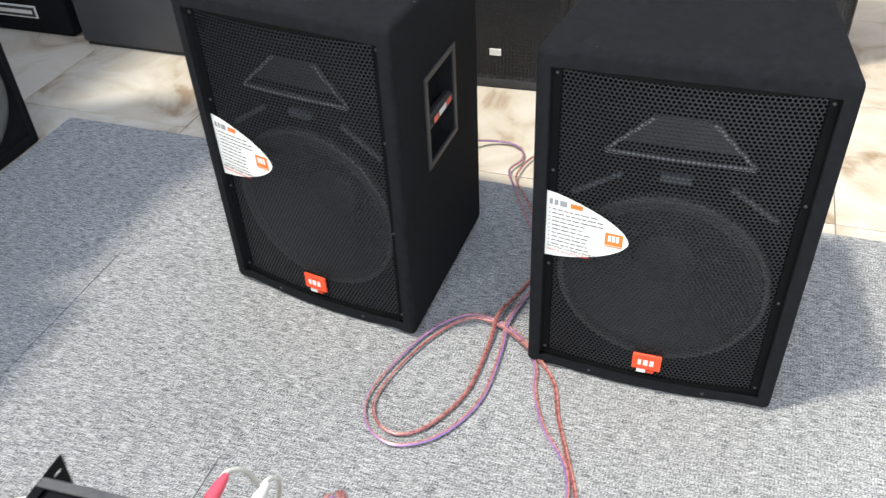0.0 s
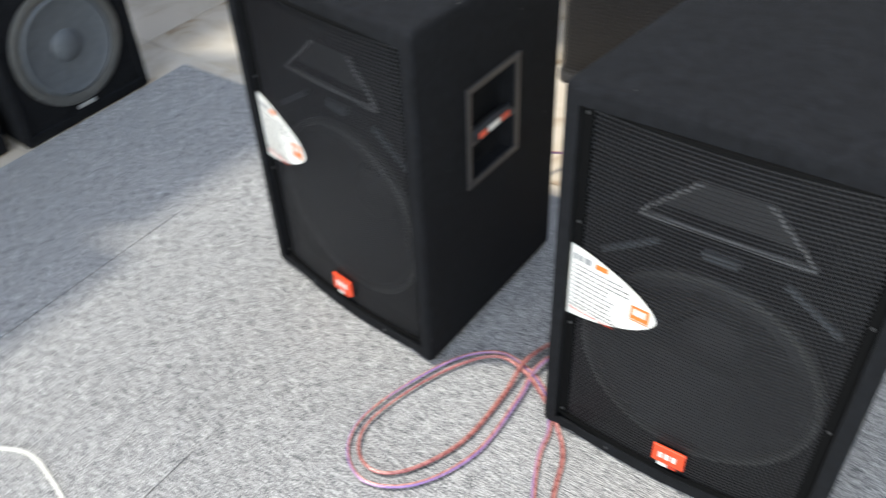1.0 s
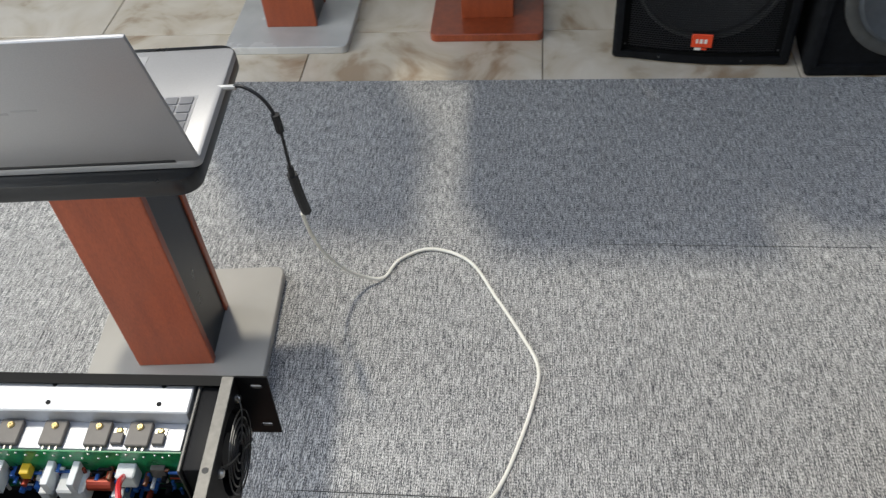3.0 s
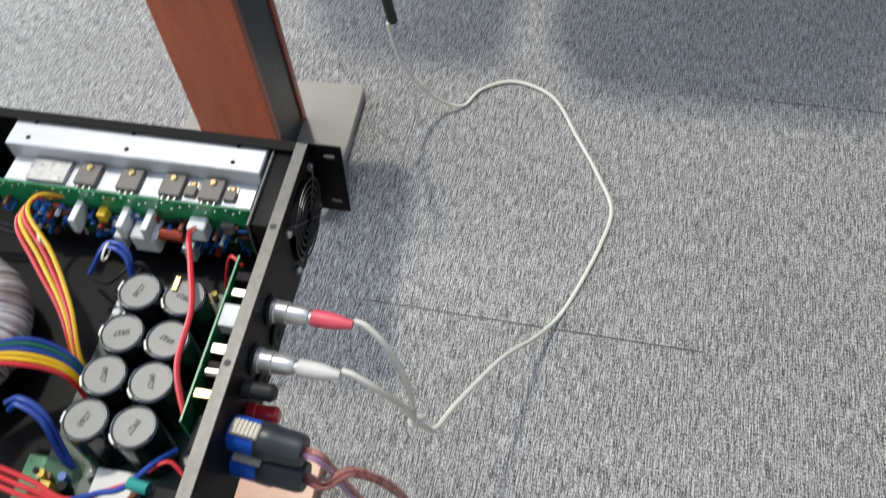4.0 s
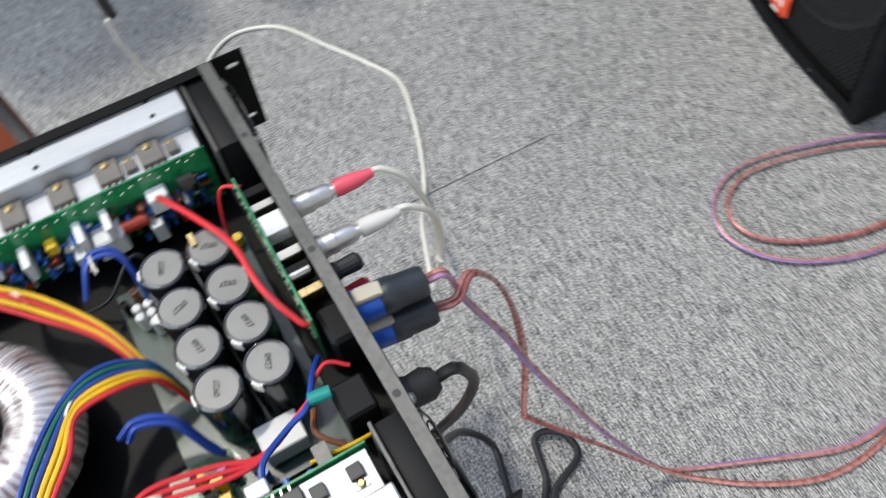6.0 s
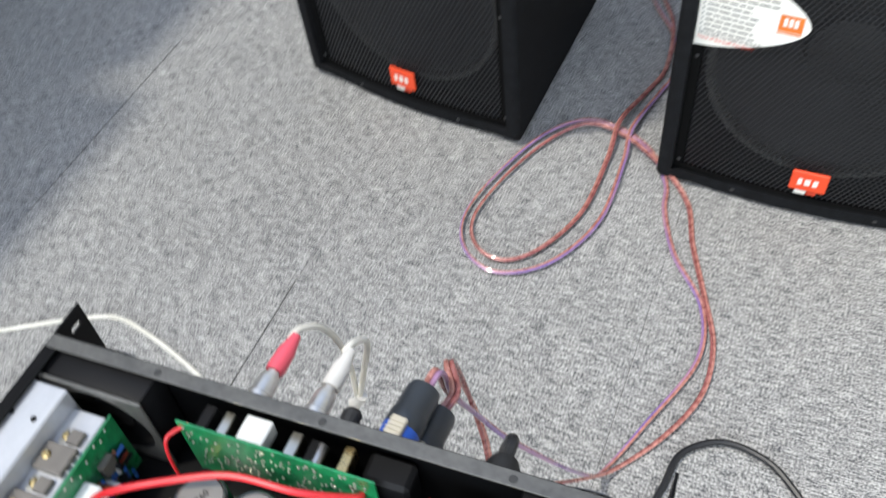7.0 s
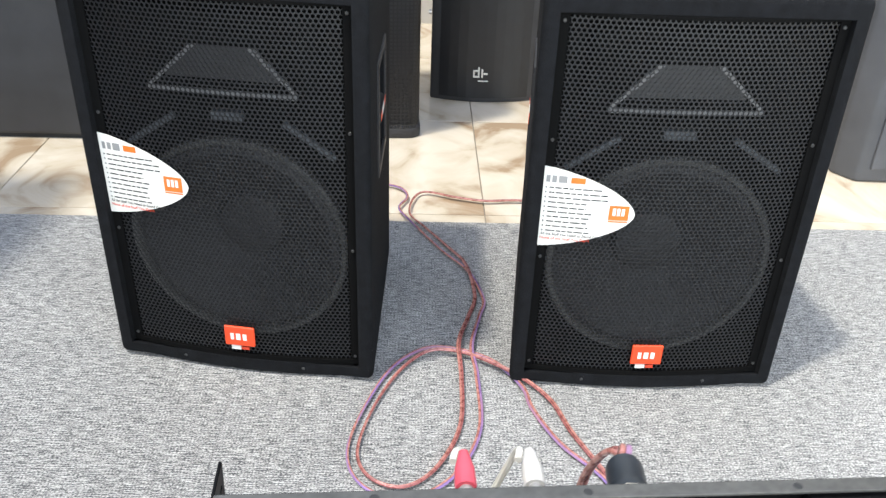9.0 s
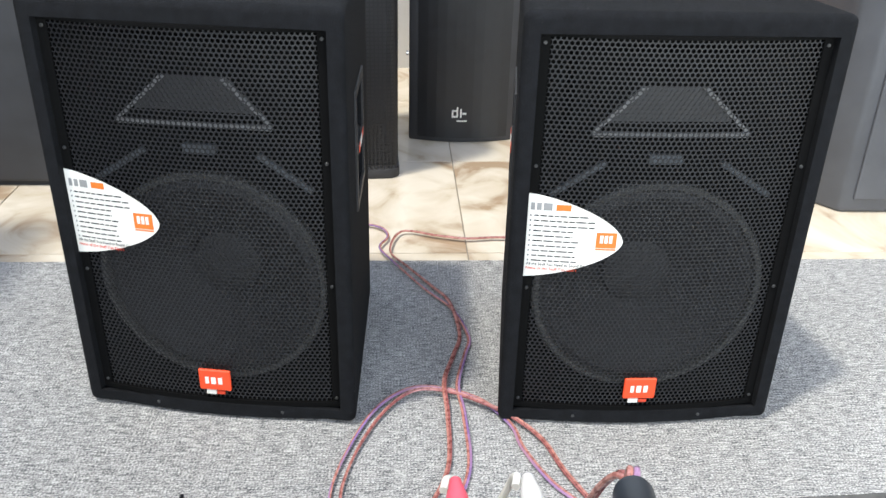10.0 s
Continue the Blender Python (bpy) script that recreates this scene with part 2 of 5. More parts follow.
M_BEIGE = mat("beige_latch", (0.60, 0.55, 0.44), 0.45)
M_WRED = mat("red_wire", (0.62, 0.022, 0.030), 0.35, coat=0.3)
M_WYEL = mat("yellow_wire", (0.80, 0.48, 0.01), 0.35, coat=0.3)
M_WBLUE = mat("blue_wire", (0.012, 0.05, 0.30), 0.35, coat=0.3)
M_WGREEN = mat("green_wire", (0.008, 0.12, 0.075), 0.35, coat=0.3)
M_WBROWN = mat("brown_wire", (0.20, 0.07, 0.03), 0.4)
M_TIE = mat("nylon_tie", (0.68, 0.64, 0.52), 0.5)
M_TEAL = mat("teal_terminal", (0.01, 0.25, 0.22), 0.35)
M_BLACKCABLE = mat("black_cable", (0.0115, 0.012, 0.014), 0.45)


def strand_material(name, pale, deep, scale, coat=0.6):
    """Twisted strands seen through clear plastic: slanting bright and deep bands."""
    m = mat(name, pale, 0.28, metal=0.1, dark=deep, scale=scale, amount=0.6, coat=coat, bump=0.2, bump_scale=500, fine=0.1)
    return m


M_COPPER = strand_material("clear_copper_strand", (0.58, 0.27, 0.22), (0.29, 0.10, 0.085), 120)
M_COPPERDARK = strand_material("clear_red_strand", (0.38, 0.13, 0.12), (0.19, 0.06, 0.058), 120)
M_BLUESTRAND = strand_material("clear_blue_strand", (0.50, 0.25, 0.26), (0.13, 0.11, 0.42), 7)


def winding_material():
    """Clear film over copper-pink windings: streaks that run out from the middle."""
    m = bpy.data.materials.new("film_wrapped_winding")
    m.use_nodes = True
    n, l = m.node_tree.nodes, m.node_tree.links
    b = n["Principled BSDF"]
    b.inputs["Roughness"].default_value, b.inputs["Coat Weight"].default_value, b.inputs["Metallic"].default_value = 0.25, 0.6, 0.5
    tex, sep = n.new("ShaderNodeTexCoord"), n.new("ShaderNodeSeparateXYZ")
    l.new(tex.outputs["Object"], sep.inputs[0])
    at = n.new("ShaderNodeMath")
    at.operation = "ARCTAN2"
    l.new(sep.outputs["Y"], at.inputs[0])
    l.new(sep.outputs["X"], at.inputs[1])
    ln = n.new("ShaderNodeVectorMath")
    ln.operation = "LENGTH"
    l.new(tex.outputs["Object"], ln.inputs[0])
    cmb = n.new("ShaderNodeCombineXYZ")
    l.new(at.outputs[0], cmb.inputs[0])
    ml = n.new("ShaderNodeMath")
    ml.operation = "MULTIPLY"
    ml.inputs[1].default_value = 1.6
    l.new(ln.outputs["Value"], ml.inputs[0])
    l.new(ml.outputs[0], cmb.inputs[1])
    t = n.new("ShaderNodeTexNoise")
    t.inputs["Scale"].default_value, t.inputs["Detail"].default_value = 34, 4
    l.new(cmb.outputs[0], t.inputs["Vector"])
    r = n.new("ShaderNodeValToRGB")
    e = r.color_ramp.elements
    e[0].position, e[0].color = 0.40, (0.16, 0.10, 0.10, 1)
    e[1].position, e[1].color = 0.60, (0.88, 0.86, 0.85, 1)
    em = e.new(0.48)
    em.color = (0.52, 0.45, 0.44, 1)
    l.new(t.outputs[0], r.inputs[0])
    l.new(r.outputs[0], b.inputs["Base Color"])
    bp = n.new("ShaderNodeBump")
    bp.inputs["Strength"].default_value, bp.inputs["Distance"].default_value = 0.35, 0.003
    l.new(t.outputs[0], bp.inputs["Height"])
    l.new(bp.outputs[0], b.inputs["Normal"])
    return m


M_WINDING = winding_material()


# ---- mesh helpers ----
def part(name, bm, material, parent=None, label="", smooth=False):
    """Links a bmesh as one mesh object, under a thing or a part."""
    me = bpy.data.meshes.new(name)
    bm.normal_update()
    bm.to_mesh(me)
    bm.free()
    me.materials.append(material)
    if smooth:
        for p in me.polygons:
            p.use_smooth = True
        me.set_sharp_from_angle(angle=radians(38))
    ob = new(name, me)
    ob.parent = parent
    return tagged(ob, label=label) if label else ob


def share(name, ob, m, parent):
    """Another object on the same mesh."""
    o = new(name, ob.data)
    o.parent = parent
    o.matrix_basis = m
    return o


def thing(name, m, label, category, group="", kind=""):
    e = new(name)
    e.empty_display_size = 0.05
    e.matrix_basis = m
    return tagged(e, label, category, group, kind)


def box(x0, x1, y0, y1, z0, z1, bevel=0.0, seg=2, bm=None):
    b = bmesh.new()
    bmesh.ops.create_cube(b, size=1)
    for v in b.verts:
        v.co = Vector(((x0 + x1) / 2 + v.co.x * (x1 - x0), (y0 + y1) / 2 + v.co.y * (y1 - y0), (z0 + z1) / 2 + v.co.z * (z1 - z0)))
    if bevel:
        bmesh.ops.bevel(b, geom=b.edges[:], offset=bevel, segments=seg, affect="EDGES", profile=0.5)
    return join(bm, b)


def join(bm, b):
    if bm is None:
        return b
    me = bpy.data.meshes.new("tmp")
    b.to_mesh(me)
    b.free()
    bm.from_mesh(me)
    bpy.data.meshes.remove(me)
    return bm


def lathe(profile, m=None, seg=32, bm=None, close=False):
    """Turns a profile of (radius, height) about z, then places it by m."""
    b = bmesh.new()
    rings = []
    for r, z in profile:
        if r < 1e-6:
            rings.append([b.verts.new((0, 0, z))])
        else:
            rings.append([b.verts.new((r * math.cos(2 * math.pi * i / seg), r * math.sin(2 * math.pi * i / seg), z)) for i in range(seg)])
    pairs = list(zip(rings, rings[1:])) + ([(rings[-1], rings[0])] if close else [])
    for a, c in pairs:
        for i in range(seg):
            j = (i + 1) % seg
            if len(a) == 1 and len(c) == 1:
                continue
            if len(a) == 1:
                b.faces.new((a[0], c[i], c[j]))
            elif len(c) == 1:
                b.faces.new((a[i], a[j], c[0]))
            else:
                b.faces.new((a[i], a[j], c[j], c[i]))
    bmesh.ops.recalc_face_normals(b, faces=b.faces[:])
    if m is not None:
        b.transform(m)
    return join(bm, b)


def rod(p, q, r, seg=12, bm=None, taper=1.0):
    p, q = Vector(p), Vector(q)
    d = q - p
    m = Matrix.Translation(p) @ d.to_track_quat("Z", "Y").to_matrix().to_4x4()
    L = d.length
    return lathe([(0, 0), (r, 0), (r * taper, L), (0, L)], m, seg, bm)


def spline(pts, step=8):
    """A smooth line through the points."""
    P = [Vector(p) for p in pts]
    P = [P[0] * 2 - P[1]] + P + [P[-1] * 2 - P[-2]]
    out = []
    for i in range(1, len(P) - 2):
        a, b, c, d = P[i - 1:i + 3]
        for k in range(step):
            t = k / step
            out.append(0.5 * (2 * b + (c - a) * t + (2 * a - 5 * b + 4 * c - d) * t * t + (3 * b - a - 3 * c + d) * t ** 3))
    out.append(P[-2])
    return out


def tube(pts, r, seg=8, step=8, bm=None, shift=(0, 0), wind=0.0):
    """A tube along a smooth line. shift: moved sideways and up, for the second lead of a pair; wind: turns of that shift per metre."""
    line = spline(pts, step) if step > 1 else [Vector(p) for p in pts]
    b = bmesh.new()
    rings, run = [], 0.0
    for i, p in enumerate(line):
        d = (line[min(i + 1, len(line) - 1)] - line[max(i - 1, 0)])
        if d.length < 1e-9:
            continue
        d.normalize()
        if i:
            run += (p - line[i - 1]).length
        side = d.cross(Vector((0, 0, 1)))
        if side.length < 1e-3:
            side = Vector((1, 0, 0))
        side.normalize()
        up = side.cross(d)
        ang = wind * run * 2 * math.pi
        c = p + side * (shift[0] * math.cos(ang) - shift[1] * math.sin(ang)) + up * abs(shift[0] * math.sin(ang) + shift[1] * math.cos(ang))
        rings.append([b.verts.new(c + side * (r * math.cos(2 * math.pi * k / seg)) + up * (r * math.sin(2 * math.pi * k / seg))) for k in range(seg)])
    for a, c in zip(rings, rings[1:]):
        for k in range(seg):
            b.faces.new((a[k], a[(k + 1) % seg], c[(k + 1) % seg], c[k]))
    b.faces.new(rings[0][::-1])
    b.faces.new(rings[-1])
    bmesh.ops.recalc_face_normals(b, faces=b.faces[:])
    return join(bm, b)


def prism(outline, z0, z1, bevel=0.0, seg=3, edges=None):
    """An upright solid over an outline of (x, y)."""
    b = bmesh.new()
    lo = [b.verts.new((x, y, z0)) for x, y in outline]
    hi = [b.verts.new((x, y, z1)) for x, y in outline]
    b.faces.new(lo[::-1])
    b.faces.new(hi)
    for i in range(len(outline)):
        j = (i + 1) % len(outline)
        b.faces.new((lo[i], lo[j], hi[j], hi[i]))
    bmesh.ops.recalc_face_normals(b, faces=b.faces[:])
    if bevel:
        bmesh.ops.bevel(b, geom=b.edges[:], offset=bevel, segments=seg, affect="EDGES", profile=0.5)
    return b


def rounded(x0, x1, y0, y1, r, n=6):
    pts = []
    for cx, cy, a0 in ((x1 - r, y0 + r, -90), (x1 - r, y1 - r, 0), (x0 + r, y1 - r, 90), (x0 + r, y0 + r, 180)):
        pts += [(cx + r * math.cos(radians(a0 + 90 * i / n)), cy + r * math.sin(radians(a0 + 90 * i / n))) for i in range(n + 1)]
    return pts


def carve(bm, cutters):
    """The solid bm with the solid cutters taken out of it."""
    obs = []
    for k, b in enumerate([bm] + cutters):
        me = bpy.data.meshes.new("solid")
        b.to_mesh(me)
        b.free()
        obs.append(new("solid", me))
    for c in obs[1:]:
        md = obs[0].modifiers.new("cut", "BOOLEAN")
        md.operation, md.solver, md.object = "DIFFERENCE", "EXACT", c
    dg = bpy.context.evaluated_depsgraph_get()
    me = bpy.data.meshes.new_from_object(obs[0].evaluated_get(dg))
    out = bmesh.new()
    out.from_mesh(me)
    for o in obs:
        d = o.data
        bpy.data.objects.remove(o)
        bpy.data.meshes.remove(d)
    bpy.data.meshes.remove(me)
    return out


def text_mesh(body, size, m):
    """Flat lettering as a bmesh, centred, placed by m."""
    cu = bpy.data.curves.new("letters", "FONT")
    cu.body, cu.size, cu.align_x, cu.align_y, cu.extrude = body, size, "CENTER", "CENTER", 0.0002
    ob = new("letters", cu)
    dg = bpy.context.evaluated_depsgraph_get()
    me = bpy.data.meshes.new_from_object(ob.evaluated_get(dg))
    b = bmesh.new()
    b.from_mesh(me)
    b.transform(m)
    bpy.data.objects.remove(ob)
    bpy.data.curves.remove(cu)
    bpy.data.meshes.remove(me)
    return b


# ---- room ----
X0, X1, Y0, Y1, H = -3.0, 3.0, -3.2, 2.3, 3.4
floor = tagged(part("floor", box(X0, X1, Y0, Y1, -0.12, -0.0105), M_GROUT), "cream marble-look tile floor with thin dark joints", "floor", kind="structure")
for nm, b, lab in (
        ("wall_north", box(X0 - 0.15, X1 + 0.15, Y1, Y1 + 0.15, -0.12, H), "plain off-white wall behind the row of loudspeakers"),
        ("wall_west", box(X0 - 0.15, X0, Y0, Y1, -0.12, H), "plain off-white side wall beyond the stands"),
        ("wall_east", box(X1, X1 + 0.15, Y0, Y1, -0.12, H), "plain off-white side wall")):
    tagged(part(nm, b, M_WALL), lab, "wall", kind="structure")
# unseen wall, opened wide only so that the added fill lamp shines in
ws = box(X0 - 0.15, X1 + 0.15, Y0 - 0.15, Y0, -0.12, 0.30)
for q in ((X0 - 0.15, X1 + 0.15, 3.0, H), (X0 - 0.15, -1.57, 0.30, 3.0), (2.80, X1 + 0.15, 0.30, 3.0)):
    box(q[0], q[1], Y0 - 0.15, Y0, q[2], q[3], bm=ws)
tagged(part("wall_south", ws, M_WALL), "unseen off-white front wall with a wide opening added for fill light", "wall", kind="structure")
tagged(part("ground", box(-40, 40, -60, Y0 - 0.16, -0.3, -0.13), M_GROUT), "pale paved ground outside the shop", "ground", kind="structure")
# unseen ceiling; its opening is sized to let the sun and sky in
ceil_bm = box(X0 - 0.15, X1 + 0.15, 2.1, Y1 + 0.15, H, H + 0.2)
for q in ((X0 - 0.15, X1 + 0.15, Y0 - 0.15, -2.9), (X0 - 0.15, -2.75, -2.9, 2.1), (1.6, X1 + 0.15, -2.9, 2.1)):
    box(*q, H, H + 0.2, bm=ceil_bm)
tagged(part("ceiling", ceil_bm, M_CEIL), "unseen white ceiling with a large opening added for sun and sky", "ceiling", kind="structure")

CARPET_EDGE_X, CARPET_EDGE_Y, PITCH = -1.576, 0.600, 0.545


# ---- full-range loudspeakers ----
SW, SD, SH, SB = 0.470, 0.440, 0.695, 0.355     # front width, depth, height, back width


def bow(x):
    """How far the grille swells forward, x from its middle."""
    return -0.018 * max(0.0, 1 - (x / 0.205) ** 2)


def grille_mesh(w, z0, z1, pitch, thick=0.0014):
    """A steel sheet with six-sided holes, gently bowed."""
    verts, faces = [], []
    rows = int((z1 - z0) / (pitch * 0.866))
    cols = int(w / pitch)
    for j in range(rows):
        zc = z0 + (j + 0.5) * (z1 - z0) / rows
        for i in range(cols + (j % 2)):
            xc = -w / 2 + (i + 0.5 * (1 - j % 2)) * pitch + (w - cols * pitch) / 2
            base = len(verts)
            for ring, (rad, dy) in enumerate(((pitch * 0.5774, 0), (pitch * 0.43, 0), (pitch * 0.43, thick))):
                for k in range(6):
                    a = radians(60 * k + 30)
                    x = min(w / 2, max(-w / 2, xc + rad * math.cos(a)))
                    z = min(z1, max(z0, zc + rad * math.sin(a)))
                    verts.append((x, bow(x) + dy, z))
            for k in range(6):
                n = (k + 1) % 6
                faces.append((base + k, base + n, base + 6 + n, base + 6 + k))
                faces.append((base + 6 + k, base + 6 + n, base + 12 + n, base + 12 + k))
    me = bpy.data.meshes.new("grille")
    me.from_pydata(verts, [], faces)
    return me


GRILLE = grille_mesh(0.388, 0.038, 0.660, 0.0078)
GRILLE.materials.append(M_GRILLE)


def sticker(parent, y):
    """White half-oval paper label: a flat left edge, a rounded tip; print as bars and one readable line."""
    x0, zt, zb, tip = -0.2095, 0.425, 0.283, 0.149
    zm = 0.349

    def upper(f):
        return zm + (zt - zm) * max(0.0, 1 - f ** 1.4) ** 0.58

    def lower(f):
        return zm - (zm - zb) * max(0.0, 1 - f ** 1.4) ** 0.58

    def at(x, lift):
        return y + bow(x) - lift

    b = bmesh.new()
    strip_n = 18
    cols = []
    for k in range(strip_n + 1):
        f = 1 - (1 - k / strip_n) ** 2.2
        x = x0 + tip * f
        lo, hi = lower(f), upper(f)
        if k == strip_n:
            lo, hi = zm - 0.0005, zm + 0.0005
        cols.append([b.verts.new((x, at(x, 0.0016), lo)), b.verts.new((x, at(x, 0.0016), hi)), b.verts.new((x, at(x, 0.0006), lo)), b.verts.new((x, at(x, 0.0006), hi))])
    for a, c in zip(cols, cols[1:]):
        b.faces.new((a[0], c[0], c[1], a[1]))
        b.faces.new((a[2], a[3], c[3], c[2]))
        b.faces.new((a[1], c[1], c[3], a[3]))
        b.faces.new((a[0], a[2], c[2], c[0]))
    label = part("paper_label", b, M_WHITE, parent, "white half-oval paper label with fine black print")

    def bars(rows, material, nm):
        bb = bmesh.new()
        for xa, xb, z, hh in rows:
            n = max(1, int((xb - xa) / 0.012))
            pv = None
            for k in range(n + 1):
                x = xa + (xb - xa) * k / n
                cur = (bb.verts.new((x, at(x, 0.0021), z - hh / 2)), bb.verts.new((x, at(x, 0.0021), z + hh / 2)))
                if pv:
                    bb.faces.new((pv[0], cur[0], cur[1], pv[1]))
                pv = cur
        return part(nm, bb, material, label)

    rng = random.Random(4)
    lines = []
    for k in range(10):
        z = 0.389 - k * 0.0085
        x = x0 + 0.012
        end = x0 + (0.100 if k < 3 else 0.082) + rng.uniform(-0.012, 0.008)
        while x < end:
            wl = rng.uniform(0.006, 0.016)
            lines.append((x, min(end, x + wl), z, 0.0022))
            x += wl + 0.002
        lines.append((x0 + 0.006, x0 + 0.008, z, 0.0026))
    bars(lines, M_INK, "fine_print")
    bars([(x0 + 0.044, x0 + 0.066, 0.4035, 0.010)], M_AMBER, "orange_mark")
    bars([(x0 + 0.006, x0 + 0.012, 0.404, 0.012), (x0 + 0.015, x0 + 0.022, 0.404, 0.012), (x0 + 0.025, x0 + 0.038, 0.404, 0.012)], M_GREYINK, "grey_mark")
    bars([(x0 + 0.108, x0 + 0.139, 0.352, 0.026)], M_AMBER, "orange_square")
    for xa in (0.1135, 0.1205, 0.1275):
        bars([(x0 + xa, x0 + xa + 0.005, 0.354, 0.013)], M_WHITE, "white_mark").location.y = -0.0005
    bars([(x0 + 0.108, x0 + 0.139, 0.3365, 0.0025)], M_AMBER, "orange_line")
    for body, z, mt, nm in (("All the Stuff You Need to Sound Great!", 0.3060, M_INK, "slogan"), ("None of the Stuff You Don't", 0.2985, M_REDINK, "red_slogan")):
        tb = text_mesh(body, 0.0068, Matrix.Identity(4))
        xsz = [v.co.x for v in tb.verts]
        wdt = max(xsz) - min(xsz)
        for v in tb.verts:
            x = x0 + 0.005 + (v.co.x - min(xsz)) * min(1.0, 0.098 / wdt)
            v.co = Vector((x, at(x, 0.0022) - v.co.z, z + v.co.y))
        part(nm, tb, mt, label)


def jrx(m, label, with_label=True):
    e = thing("loudspeaker", m, label, "loudspeaker", "black two-way loudspeakers")
    outline = [(-SW / 2, 0), (SW / 2, 0), (SB / 2, SD), (-SB / 2, SD)]
    body = prism(outline, 0.004, SH, 0.013, 4)
    # the front recess and a hand pocket in each side
    rec = prism([(-0.213, -0.05), (0.213, -0.05), (0.206, 0.050), (-0.206, 0.050)], 0.030, 0.664)
    cuts = [rec, rod((0, 0.03, 0.245), (0, 0.150, 0.245), 0.176, 48)]
    tilt = math.degrees(math.atan2((SW - SB) / 2, SD))
    for s in (-1, 1):
        c = box(-0.075, 0.075, -0.070, 0.070, -0.092, 0.092, 0.012, 2)
        c.transform(pose(s * (SW / 2 - 0.027 + 0.045), 0.212, 0.440, 0, 0, s * tilt))
        cuts.append(c)
    part("cabinet", carve(body, cuts), M_FELT, e, "cabinet covered in black carpet felt", smooth=True)
    g = new("grille", GRILLE)
    g.parent, g.location = e, (0, 0.016, 0)
    tagged(g, "black steel grille with six-sided holes")
    # rims and lips blacker than the grille: the recess's shade put into colour
    for a in ((-0.2085, -0.1935, 0.0305, 0.6635), (0.1935, 0.2085, 0.0305, 0.6635)):
        part("grille_rim", box(a[0], a[1], 0.0125, 0.022, a[2], a[3], 0.001, 1), M_BAFFLE, e)
    for za, zb in ((0.0302, 0.0395), (0.6585, 0.6638)):
        lip = bmesh.new()
        prev = None
        for k in range(17):
            x = -0.206 + 0.412 * k / 16
            y = 0.012 + bow(x)
            cur = [lip.verts.new(p) for p in ((x, y, za), (x, y, zb), (x, y + 0.014, zb), (x, y + 0.014, za))]
            if prev:
                for i in range(4):
                    lip.faces.new((prev[i], cur[i], cur[(i + 1) % 4], prev[(i + 1) % 4]))
            prev = cur
        part("grille_lip", lip, M_BAFFLE, e)
    sill = bmesh.new()
    prev = None
    for k in range(17):
        x = -0.212 + 0.424 * k / 16
        y = min(0.006, 0.010 + bow(x))
        cur = [sill.verts.new(p) for p in ((x, y, 0.006), (x, y, 0.030), (x, 0.012, 0.030), (x, 0.012, 0.006))]
        if prev:
            for i in range(4):
                sill.faces.new((prev[i], cur[i], cur[(i + 1) % 4], prev[(i + 1) % 4]))
        prev = cur
    part("bowed_sill", sill, M_FELT, e)
    part("baffle", carve(box(-0.2065, 0.2065, 0.044, 0.049, 0.031, 0.665), [rod((0, 0.02, 0.245), (0, 0.07, 0.245), 0.173, 48)]), M_BAFFLE, e)
    # the horn: a flare that narrows to a slot, in a square flange
    hb = bmesh.new()
    rims = [(0.160, 0.500, 0.640, 0.043), (0.150, 0.508, 0.632, 0.031), (0.120, 0.516, 0.620, 0.029), (0.060, 0.545, 0.600, 0.041)]
    loops = [[hb.verts.new((sx * w, y, z)) for sx, z in ((-1, a), (1, a), (1, c), (-1, c))] for w, a, c, y in rims]
    for p, q in zip(loops, loops[1:]):
        for i in range(4):
            hb.faces.new((p[i], p[(i + 1) % 4], q[(i + 1) % 4], q[i]))
    hb.faces.new(loops[-1])
    bmesh.ops.recalc_face_normals(hb, faces=hb.faces[:])
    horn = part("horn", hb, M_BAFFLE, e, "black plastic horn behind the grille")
    # pale strips along the black horn's lips: bright glints put into colour
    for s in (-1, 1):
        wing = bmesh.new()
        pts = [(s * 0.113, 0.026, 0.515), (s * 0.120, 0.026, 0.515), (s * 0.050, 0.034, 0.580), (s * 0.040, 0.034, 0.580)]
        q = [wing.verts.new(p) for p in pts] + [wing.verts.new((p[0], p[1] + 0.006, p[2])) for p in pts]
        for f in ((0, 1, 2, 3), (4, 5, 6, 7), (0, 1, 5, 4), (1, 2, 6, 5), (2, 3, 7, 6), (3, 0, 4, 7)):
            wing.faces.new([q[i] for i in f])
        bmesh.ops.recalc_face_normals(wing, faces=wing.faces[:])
        part("horn_edge_glint", wing, M_HORN, horn)
    part("horn_edge_glint", box(-0.118, 0.118, 0.024, 0.032, 0.508, 0.515, 0.001, 1), M_HORN, horn)
    # floor face paler than the flare: the light falling in is its colour
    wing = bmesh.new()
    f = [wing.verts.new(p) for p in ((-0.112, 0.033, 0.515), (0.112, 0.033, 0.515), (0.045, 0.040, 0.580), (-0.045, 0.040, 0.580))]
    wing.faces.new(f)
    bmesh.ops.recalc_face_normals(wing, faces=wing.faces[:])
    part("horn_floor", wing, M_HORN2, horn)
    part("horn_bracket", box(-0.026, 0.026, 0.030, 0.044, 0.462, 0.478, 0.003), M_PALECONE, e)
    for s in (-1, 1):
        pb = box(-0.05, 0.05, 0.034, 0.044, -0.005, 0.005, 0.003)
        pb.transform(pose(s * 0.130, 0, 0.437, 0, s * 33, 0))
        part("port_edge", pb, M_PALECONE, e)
    front = Matrix.Translation((0, 0.044, 0.245)) @ Matrix.Rotation(radians(90), 4, "X")
